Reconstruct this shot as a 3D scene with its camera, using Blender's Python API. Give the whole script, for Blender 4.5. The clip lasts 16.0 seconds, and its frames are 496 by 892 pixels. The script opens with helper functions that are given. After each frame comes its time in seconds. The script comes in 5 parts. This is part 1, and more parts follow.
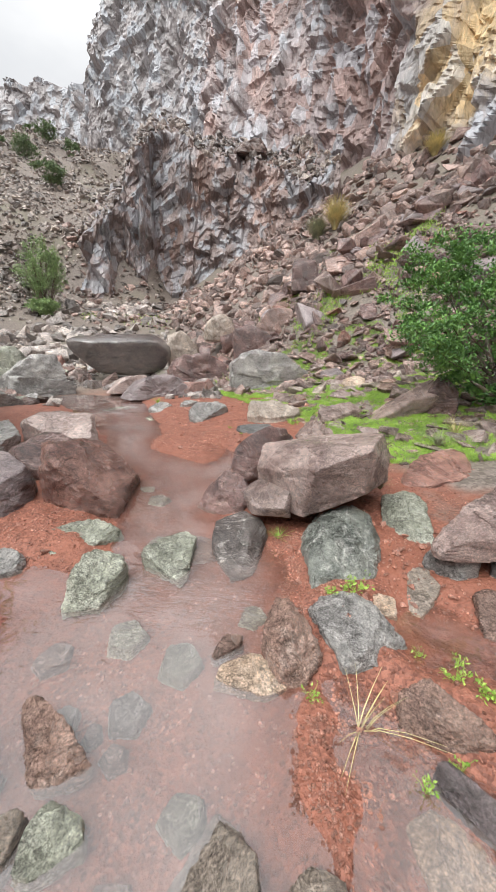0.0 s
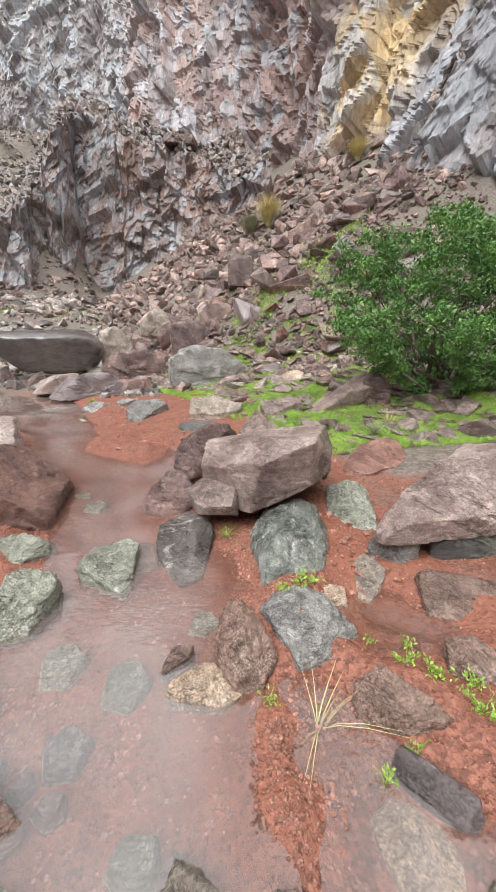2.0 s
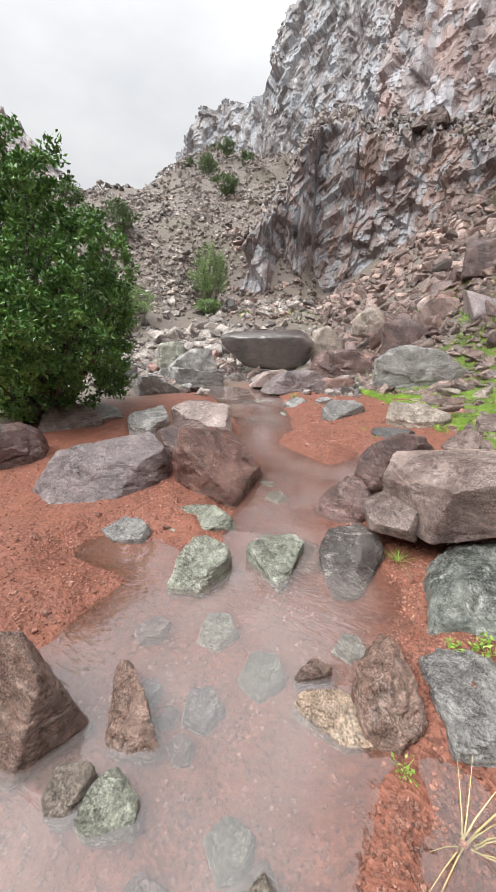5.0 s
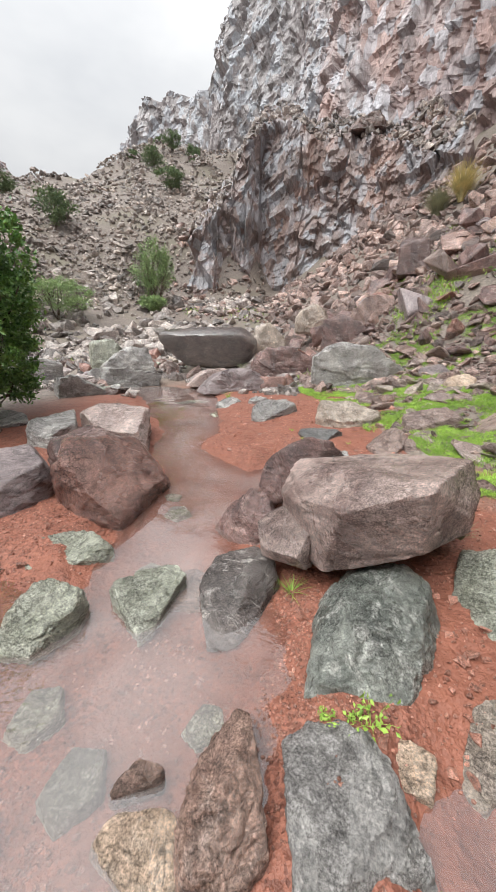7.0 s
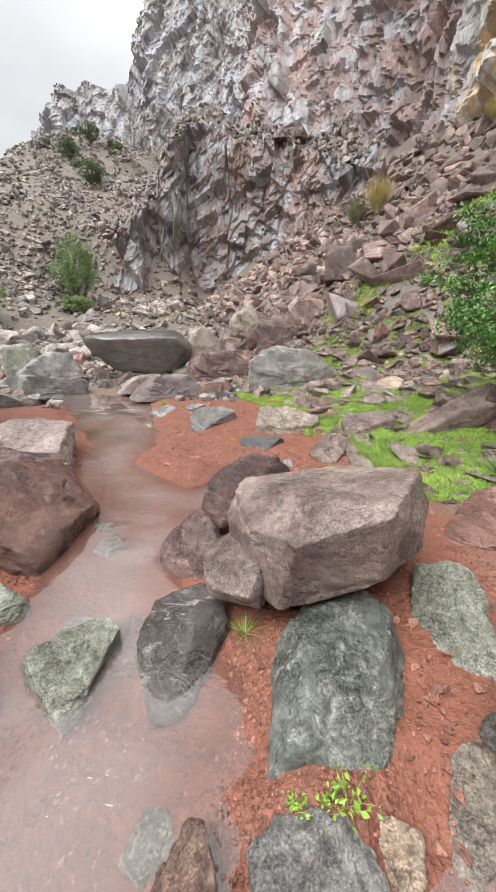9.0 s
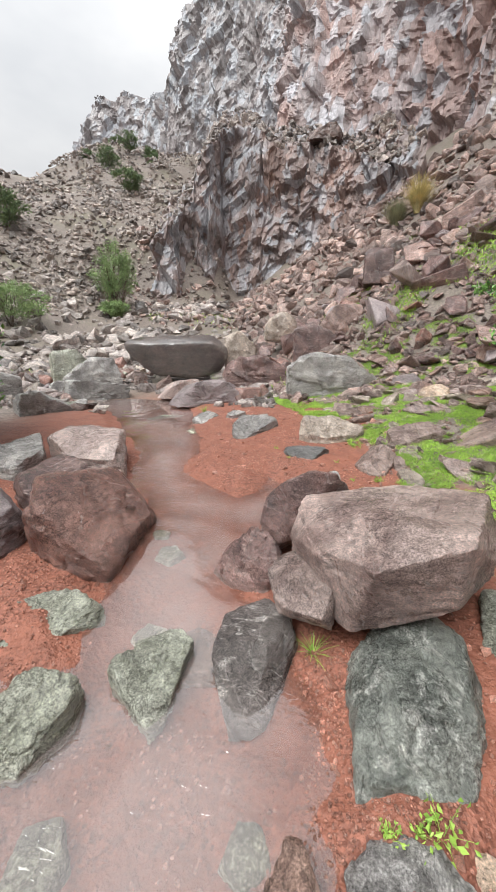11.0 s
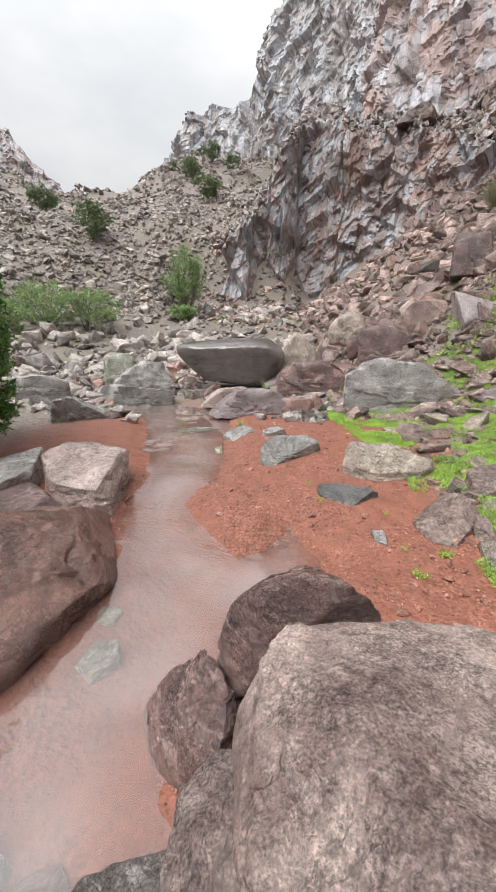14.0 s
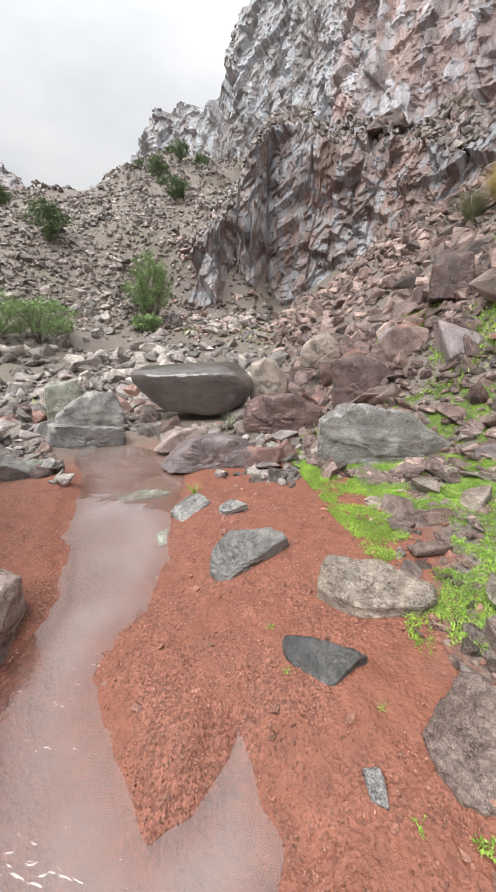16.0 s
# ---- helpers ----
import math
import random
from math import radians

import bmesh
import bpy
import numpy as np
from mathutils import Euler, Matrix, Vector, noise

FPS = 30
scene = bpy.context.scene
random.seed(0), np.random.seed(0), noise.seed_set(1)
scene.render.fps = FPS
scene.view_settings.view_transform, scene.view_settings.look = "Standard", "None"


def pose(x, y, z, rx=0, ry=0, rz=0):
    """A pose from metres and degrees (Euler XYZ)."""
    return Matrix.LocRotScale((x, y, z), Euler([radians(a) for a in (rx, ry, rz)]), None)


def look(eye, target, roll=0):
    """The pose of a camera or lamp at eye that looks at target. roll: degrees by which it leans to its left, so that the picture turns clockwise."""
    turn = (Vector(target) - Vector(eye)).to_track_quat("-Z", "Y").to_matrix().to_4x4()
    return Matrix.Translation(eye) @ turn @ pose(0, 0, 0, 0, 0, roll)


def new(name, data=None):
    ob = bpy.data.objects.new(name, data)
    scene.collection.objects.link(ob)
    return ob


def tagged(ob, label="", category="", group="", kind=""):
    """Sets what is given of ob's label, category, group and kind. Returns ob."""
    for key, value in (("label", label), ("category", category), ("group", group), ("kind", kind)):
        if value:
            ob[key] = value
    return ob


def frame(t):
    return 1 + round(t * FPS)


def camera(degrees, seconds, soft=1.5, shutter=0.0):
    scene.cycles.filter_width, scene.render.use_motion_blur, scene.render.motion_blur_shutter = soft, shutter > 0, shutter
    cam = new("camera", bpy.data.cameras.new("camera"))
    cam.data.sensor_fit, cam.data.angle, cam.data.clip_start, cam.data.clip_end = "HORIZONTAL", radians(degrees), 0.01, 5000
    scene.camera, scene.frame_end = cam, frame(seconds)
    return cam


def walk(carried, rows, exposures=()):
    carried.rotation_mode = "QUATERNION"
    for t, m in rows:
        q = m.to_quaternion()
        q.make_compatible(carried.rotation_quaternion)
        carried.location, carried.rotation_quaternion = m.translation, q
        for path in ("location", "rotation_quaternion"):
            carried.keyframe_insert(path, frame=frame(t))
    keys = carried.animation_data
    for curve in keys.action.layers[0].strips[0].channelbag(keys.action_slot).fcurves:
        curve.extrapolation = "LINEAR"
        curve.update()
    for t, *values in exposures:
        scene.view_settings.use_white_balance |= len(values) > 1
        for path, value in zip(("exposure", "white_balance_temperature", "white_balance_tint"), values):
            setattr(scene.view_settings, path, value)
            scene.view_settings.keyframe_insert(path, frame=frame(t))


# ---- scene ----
cam = camera(69.3, 16.0)
PATH = [
    (0, 0.206, -0.171, 1.675, 74.65, -0.32, 5.72),
    (0.5, 0.216, -0.161, 1.682, 74.58, -0.57, 2.73),
    (1, 0.215, -0.204, 1.668, 74.69, -0.49, 1.61),
    (1.5, 0.246, -0.266, 1.673, 74.71, -0.15, -1.37),
    (2, 0.212, -0.063, 1.638, 74.18, 0.00, -3.53),
    (2.5, 0.267, 0.004, 1.601, 74.56, 0.38, 2.22),
    (3, 0.252, 0.005, 1.620, 74.42, 0.15, 5.20),
    (3.5, 0.248, -0.008, 1.643, 74.52, -0.10, 14.13),
    (4, 0.253, 0.021, 1.610, 74.65, -0.36, 22.96),
    (4.2, 0.262, 0.025, 1.617, 74.53, -0.30, 26.62),
    (6.3, 0.472, 0.232, 1.705, 73.50, -0.46, 29.88),
    (6.5, 0.515, 0.442, 1.686, 73.81, -0.35, 32.01),
    (7, 0.667, 0.758, 1.623, 73.74, -0.23, 21.71),
    (7.5, 0.471, 0.806, 1.686, 73.61, -0.28, 20.46),
    (8, 0.585, 0.956, 1.688, 74.00, 0.00, 17.42),
    (8.5, 0.545, 1.006, 1.669, 73.94, -0.11, 14.01),
    (9, 0.569, 1.049, 1.670, 74.09, 0.02, 11.74),
    (9.5, 0.535, 0.989, 1.673, 74.08, 0.09, 10.83),
    (10, 0.413, 0.960, 1.792, 73.98, -0.05, 12.90),
    (10.2, 0.368, 0.947, 1.815, 73.97, -0.18, 14.87),
    (12.3, 0.266, 1.144, 1.797, 74.49, 0.27, 16.48),
    (12.5, 0.251, 1.368, 1.678, 74.67, 0.26, 16.13),
    (13, 0.321, 1.853, 1.595, 74.27, 0.34, 18.59),
    (13.5, 0.451, 2.314, 1.840, 74.59, 0.42, 27.67),
    (14, 0.476, 2.357, 1.824, 74.77, 0.13, 27.63),
    (14.5, 0.405, 2.655, 1.790, 74.58, 0.11, 27.22),
    (15, 0.325, 3.377, 2.033, 74.57, 0.50, 20.24),
    (15.5, 0.288, 3.858, 2.529, 74.48, 0.41, 17.82),
    (16, 0.097, 3.854, 2.602, 74.78, 0.06, 23.77),
]
walk(cam, [(t, pose(x, y, z, rx, ry, rz)) for t, x, y, z, rx, ry, rz in PATH])

# ---------------------------------------------------------------- light
SUN_ELEVATION, SUN_TURN = 61.0, 210.0
world = bpy.data.worlds.new("overcast_sky")
scene.world = world
world.use_nodes = True
wn, wl = world.node_tree.nodes, world.node_tree.links
wn.clear()
w_out, w_bg = wn.new("ShaderNodeOutputWorld"), wn.new("ShaderNodeBackground")
w_sky, w_grey, w_mix = wn.new("ShaderNodeTexSky"), wn.new("ShaderNodeMix"), wn.new("ShaderNodeMix")
w_sky.sky_type, w_sky.sun_disc = "NISHITA", False
w_sky.sun_elevation, w_sky.sun_rotation = radians(SUN_ELEVATION), radians(SUN_TURN)
w_sky.air_density, w_sky.dust_density = 1.2, 6.0
w_co, w_map, w_noise, w_ramp = wn.new("ShaderNodeTexCoord"), wn.new("ShaderNodeMapping"), wn.new("ShaderNodeTexNoise"), wn.new("ShaderNodeValToRGB")
w_map.inputs["Scale"].default_value = (1.0, 1.0, 2.2)
w_noise.inputs["Scale"].default_value, w_noise.inputs["Detail"].default_value, w_noise.inputs["Roughness"].default_value = 1.6, 5.0, 0.55
w_ramp.color_ramp.elements[0].position, w_ramp.color_ramp.elements[0].color = 0.36, (6.9, 7.1, 7.4, 1)
w_ramp.color_ramp.elements[1].position, w_ramp.color_ramp.elements[1].color = 0.64, (9.2, 9.25, 9.3, 1)
wl.new(w_co.outputs["Generated"], w_map.inputs["Vector"])
wl.new(w_map.outputs["Vector"], w_noise.inputs["Vector"])
wl.new(w_noise.outputs["Fac"], w_ramp.inputs["Fac"])
w_mix.data_type = "RGBA"
w_mix.inputs["Factor"].default_value = 0.93
wl.new(w_sky.outputs["Color"], w_mix.inputs["A"])
wl.new(w_ramp.outputs["Color"], w_mix.inputs["B"])
# an overcast sky is three times as bright overhead as at the horizon
w_sep, w_up, w_mul = wn.new("ShaderNodeSeparateXYZ"), wn.new("ShaderNodeMapRange"), wn.new("ShaderNodeMix")
wl.new(w_co.outputs["Generated"], w_sep.inputs["Vector"])
wl.new(w_sep.outputs["Z"], w_up.inputs["Value"])
w_up.inputs["To Min"].default_value, w_up.inputs["To Max"].default_value = 0.50, 1.56
w_mul.data_type, w_mul.blend_type = "RGBA", "MULTIPLY"
w_mul.inputs["Factor"].default_value = 1.0
wl.new(w_mix.outputs["Result"], w_mul.inputs["A"])
wl.new(w_up.outputs["Result"], w_mul.inputs["B"])
wl.new(w_mul.outputs["Result"], w_bg.inputs["Color"])
wl.new(w_bg.outputs["Background"], w_out.inputs["Surface"])
w_bg.inputs["Strength"].default_value = 0.112
sun_data = bpy.data.lights.new("sun", "SUN")
sun_data.energy, sun_data.angle, sun_data.color = 4.2, radians(54), (0.955, 0.985, 0.965)
sun = new("sun", sun_data)
_az, _el = radians(SUN_TURN), radians(SUN_ELEVATION)
sun.matrix_world = look((0, 0, 60), (-math.sin(_az) * math.cos(_el), -math.cos(_az) * math.cos(_el), 60 - math.sin(_el)))

# ---------------------------------------------------------------- number helpers


def hash3(i, j, k, seed):
    """Repeatable random numbers from 0 to 1 for whole-number arrays."""
    h = (i.astype(np.int64) * 374761393 + j.astype(np.int64) * 668265263 + k.astype(np.int64) * 2147483647 + seed * 974634777) & 0xFFFFFFFF
    h = ((h ^ (h >> 13)) * 1274126177) & 0xFFFFFFFF
    h = ((h ^ (h >> 16)) * 2246822519) & 0xFFFFFFFF
    return ((h ^ (h >> 15)) & 0xFFFFFF) / float(0x1000000)


def noise3(p, seed=0):
    """Smooth value noise from -1 to 1 at the points p (n x 3)."""
    b = np.floor(p)
    f = p - b
    f = f * f * (3 - 2 * f)
    b = b.astype(np.int64)
    out = 0.0
    for dx in (0, 1):
        wx = f[:, 0] if dx else 1 - f[:, 0]
        for dy in (0, 1):
            wy = f[:, 1] if dy else 1 - f[:, 1]
            for dz in (0, 1):
                wz = f[:, 2] if dz else 1 - f[:, 2]
                out = out + wx * wy * wz * hash3(b[:, 0] + dx, b[:, 1] + dy, b[:, 2] + dz, seed)
    return out * 2 - 1


def fbm(p, octaves=4, seed=0, gain=0.5):
    total, amp = np.zeros(len(p)), 1.0
    for o in range(octaves):
        total += amp * noise3(p * 2.0 ** o + 17.3 * o, seed + o)
        amp *= gain
    return total


def flat3(x, y, scale):
    return np.stack([x * scale, y * scale, np.zeros_like(x)], axis=-1)


def blocks(s, v, ws, wv, seed, tilt=0.5, step=1.0):
    """Broken-rock relief: cells of about ws x wv, each with its own depth and tilt."""
    a, b = s / ws, v / wv
    ia, ib = np.floor(a).astype(np.int64), np.floor(b).astype(np.int64)
    best, val = np.full(a.shape, 1e9), np.zeros(a.shape)
    zero = np.zeros_like(ia)
    for da in (-1, 0, 1):
        for db in (-1, 0, 1):
            ca, cb = ia + da, ib + db
            pa, pb = ca + hash3(ca, cb, zero, seed), cb + hash3(ca, cb, zero + 1, seed)
            d = np.abs(a - pa) + np.abs(b - pb) * 0.9
            o = step * (hash3(ca, cb, zero + 2, seed) - 0.5)
            o = o + tilt * ((hash3(ca, cb, zero + 3, seed) - 0.5) * (a - pa) + (hash3(ca, cb, zero + 4, seed) - 0.5) * (b - pb))
            near = d < best
            val, best = np.where(near, o, val), np.where(near, d, best)
    return val


def joints(s, h, ws, wh, seed, tilt=0.5, step=1.0):
    """Jointed-rock relief: uneven columns about ws wide, each broken into blocks about wh high with their own depth and tilt."""
    a = s / ws
    ia = np.floor(a).astype(np.int64)
    zero = np.zeros_like(ia)
    best, col, mid = np.full(a.shape, 1e9), ia, a
    for da in (-1, 0, 1):
        ca = ia + da
        pa = ca + 0.1 + 0.8 * hash3(ca, zero, zero + 5, seed)
        d = np.abs(a - pa)
        near = d < best
        best, col, mid = np.where(near, d, best), np.where(near, ca, col), np.where(near, pa, mid)
    b = h / wh * (0.7 + 0.6 * hash3(col, zero, zero + 6, seed)) + 9 * hash3(col, zero, zero + 7, seed) + (hash3(col, zero, zero + 8, seed) - 0.5) * (a - mid) * 1.4
    ib = np.floor(b).astype(np.int64)
    best, row, low = np.full(a.shape, 1e9), ib, b
    for db in (-1, 0, 1):
        cb = ib + db
        pb = cb + 0.1 + 0.8 * hash3(col, cb, zero + 9, seed)
        d = np.abs(b - pb)
        near = d < best
        best, row, low = np.where(near, d, best), np.where(near, cb, row), np.where(near, pb, low)
    o = step * (hash3(col, row, zero + 2, seed) - 0.5)
    return o + tilt * ((hash3(col, row, zero + 3, seed) - 0.5) * (a - mid) * 1.6 + (hash3(col, row, zero + 4, seed) - 0.7) * (b - low) * 1.4)


def smooth(a, b, x):
    t = np.clip((x - a) / (b - a), 0, 1)
    return t * t * (3 - 2 * t)


def mesh_of(name, verts, faces, material=None, smooth_faces=True):
    """A mesh from numpy arrays; faces all have the same number of corners."""
    me = bpy.data.meshes.new(name)
    n, k = faces.shape
    me.vertices.add(len(verts))
    me.vertices.foreach_set("co", np.ascontiguousarray(verts, dtype=np.float32).ravel())
    me.loops.add(n * k)
    me.loops.foreach_set("vertex_index", np.ascontiguousarray(faces, dtype=np.int32).ravel())
    me.polygons.add(n)
    me.polygons.foreach_set("loop_start", np.arange(n, dtype=np.int32) * k)
    me.polygons.foreach_set("use_smooth", np.full(n, smooth_faces))
    me.update(calc_edges=True)
    if material:
        me.materials.append(material)
    return me


def grid_faces(nu, nv):
    i = np.arange(nu - 1)[:, None] * nv + np.arange(nv - 1)[None, :]
    return np.stack([i, i + nv, i + nv + 1, i + 1], axis=-1).reshape(-1, 4)


def ico(level):
    bm = bmesh.new()
    bmesh.ops.create_icosphere(bm, subdivisions=level, radius=1.0)
    v = np.array([p.co[:] for p in bm.verts])
    f = np.array([[p.index for p in q.verts] for q in bm.faces])
    bm.free()
    return v / np.linalg.norm(v, axis=1)[:, None], f


ICO = {n: ico(n) for n in (1, 2, 3, 5, 6)}


def part(name, verts, faces, material, parent=None, label="", smooth_faces=True):
    ob = new(name, mesh_of(name, verts, faces, material, smooth_faces))
    if parent:
        ob.parent = parent
    if label:
        ob["label"] = label
    return ob


# ---------------------------------------------------------------- materials


def nodes_of(name):
    m = bpy.data.materials.new(name)
    m.use_nodes = True
    n, l = m.node_tree.nodes, m.node_tree.links
    n.clear()
    out, bsdf = n.new("ShaderNodeOutputMaterial"), n.new("ShaderNodeBsdfPrincipled")
    l.new(bsdf.outputs["BSDF"], out.inputs["Surface"])
    return m, n, l, bsdf


def tex(n, l, kind, vector, scale, detail=6.0, rough=0.6, dist=0.0):
    t = n.new(kind)
    l.new(vector, t.inputs["Vector"])
    t.inputs["Scale"].default_value = scale
    if kind == "ShaderNodeTexNoise":
        t.inputs["Detail"].default_value, t.inputs["Roughness"].default_value, t.inputs["Distortion"].default_value = detail, rough, dist
    return t


def ramp(n, l, value, lo, hi, a=(0, 0, 0), b=(1, 1, 1)):
    r = n.new("ShaderNodeValToRGB")
    r.color_ramp.elements[0].position, r.color_ramp.elements[1].position = lo, hi
    r.color_ramp.elements[0].color, r.color_ramp.elements[1].color = (*a, 1), (*b, 1)
    l.new(value, r.inputs["Fac"])
    return r.outputs["Color"]


def mixed(n, l, a, b, fac, blend="MIX"):
    m = n.new("ShaderNodeMix")
    m.data_type, m.blend_type = "RGBA", blend
    for key, v in (("A", a), ("B", b)):
        if isinstance(v, tuple):
            m.inputs[key].default_value = (*v, 1)
        else:
            l.new(v, m.inputs[key])
    if isinstance(fac, float):
        m.inputs["Factor"].default_value = fac
    else:
        l.new(fac, m.inputs["Factor"])
    return m.outputs["Result"]


def stretched(n, l, vector, scale, turn=(0, 0, 0)):
    m = n.new("ShaderNodeMapping")
    m.inputs["Scale"].default_value, m.inputs["Rotation"].default_value = scale, [radians(a) for a in turn]
    l.new(vector, m.inputs["Vector"])
    return m.outputs["Vector"]


def bumped(n, l, bsdf, heights):
    """heights: (value socket, strength, distance) from coarse to fine."""
    last = None
    for value, strength, dist in heights:
        b = n.new("ShaderNodeBump")
        b.inputs["Strength"].default_value, b.inputs["Distance"].default_value = strength, dist
        l.new(value, b.inputs["Height"])
        if last:
            l.new(last, b.inputs["Normal"])
        last = b.outputs["Normal"]
    l.new(last, bsdf.inputs["Normal"])


def rock_material(name, a, b, vein, vein_amount=0.5, bands=(5, 5, 22), turn=(20, 30, 0), gloss=(0.12, 0.44), speckle=0.5, size=1.0, vary=0.12, islands=False):
    """Wet stone: two body colours, veins along a grain, crystals, film of water."""
    m, n, l, bsdf = nodes_of(name)
    co = n.new("ShaderNodeTexCoord").outputs["Object"]
    big = tex(n, l, "ShaderNodeTexNoise", co, 2.3 / size, 8, 0.62, 0.4)
    body = mixed(n, l, a, b, ramp(n, l, big.outputs["Fac"], 0.36, 0.64))
    grain = tex(n, l, "ShaderNodeTexNoise", stretched(n, l, co, bands, turn), 1.0 / size, 7, 0.68, 0.8)
    body = mixed(n, l, body, vein, ramp(n, l, grain.outputs["Fac"], 0.53, 0.67, (0, 0, 0), (vein_amount,) * 3))
    fine = tex(n, l, "ShaderNodeTexNoise", co, 95 / size, 5, 0.75)
    body = mixed(n, l, body, ramp(n, l, fine.outputs["Fac"], 0.36, 0.64, (1 - speckle,) * 3, (1 + speckle * 1.25,) * 3), 1.0, "MULTIPLY")
    mottle = tex(n, l, "ShaderNodeTexNoise", stretched(n, l, co, (1.0, 1.0, 1.7), turn), 21 / size, 8, 0.76, 0.9)
    body = mixed(n, l, body, ramp(n, l, mottle.outputs["Fac"], 0.36, 0.64, (0.52, 0.51, 0.50), (1.5, 1.49, 1.48)), 1.0, "MULTIPLY")
    stain = tex(n, l, "ShaderNodeTexNoise", co, 0.9 / size, 5, 0.6, 1.0)
    seam = tex(n, l, "ShaderNodeTexNoise", stretched(n, l, co, (1.0, 1.3, 2.2), turn), 2.1 / size, 7, 0.58, 0.4)
    off = n.new("ShaderNodeMath")
    off.operation = "SUBTRACT"
    off.inputs[1].default_value = 0.47
    l.new(seam.outputs["Fac"], off.inputs[0])
    line = n.new("ShaderNodeMath")
    line.operation = "ABSOLUTE"
    l.new(off.outputs["Value"], line.inputs[0])
    crevice = ramp(n, l, line.outputs["Value"], 0.0, 0.011, (0.25,) * 3, (1,) * 3)
    body = mixed(n, l, body, crevice, 0.5, "MULTIPLY")
    body = mixed(n, l, body, ramp(n, l, stain.outputs["Fac"], 0.38, 0.62, (0.66, 0.64, 0.64), (1.18, 1.16, 1.14)), 1.0, "MULTIPLY")
    chance = n.new("ShaderNodeNewGeometry").outputs["Random Per Island"] if islands else n.new("ShaderNodeObjectInfo").outputs["Random"]
    hsv = n.new("ShaderNodeHueSaturation")
    rng = n.new("ShaderNodeMapRange")
    rng.inputs["To Min"].default_value, rng.inputs["To Max"].default_value = 1 - vary * 2, 1 + vary * 2
    l.new(chance, rng.inputs["Value"])
    l.new(rng.outputs["Result"], hsv.inputs["Value"])
    l.new(body, hsv.inputs["Color"])
    l.new(hsv.outputs["Color"], bsdf.inputs["Base Color"])
    l.new(ramp(n, l, stain.outputs["Fac"], 0.3, 0.7, (gloss[0],) * 3, (gloss[1],) * 3), bsdf.inputs["Roughness"])
    bsdf.inputs["Specular IOR Level"].default_value = 0.95
    crack = tex(n, l, "ShaderNodeTexNoise", stretched(n, l, co, tuple(v * 1.6 for v in bands), turn), 1.0 / size, 9, 0.75, 1.2)
    bumped(n, l, bsdf, [(big.outputs["Fac"], 0.5, 0.05 * size), (crack.outputs["Fac"], 0.9, 0.035 * size), (mottle.outputs["Fac"], 0.9, 0.018 * size), (crevice, 0.8, 0.012 * size), (fine.outputs["Fac"], 0.8, 0.011 * size)])
    return m


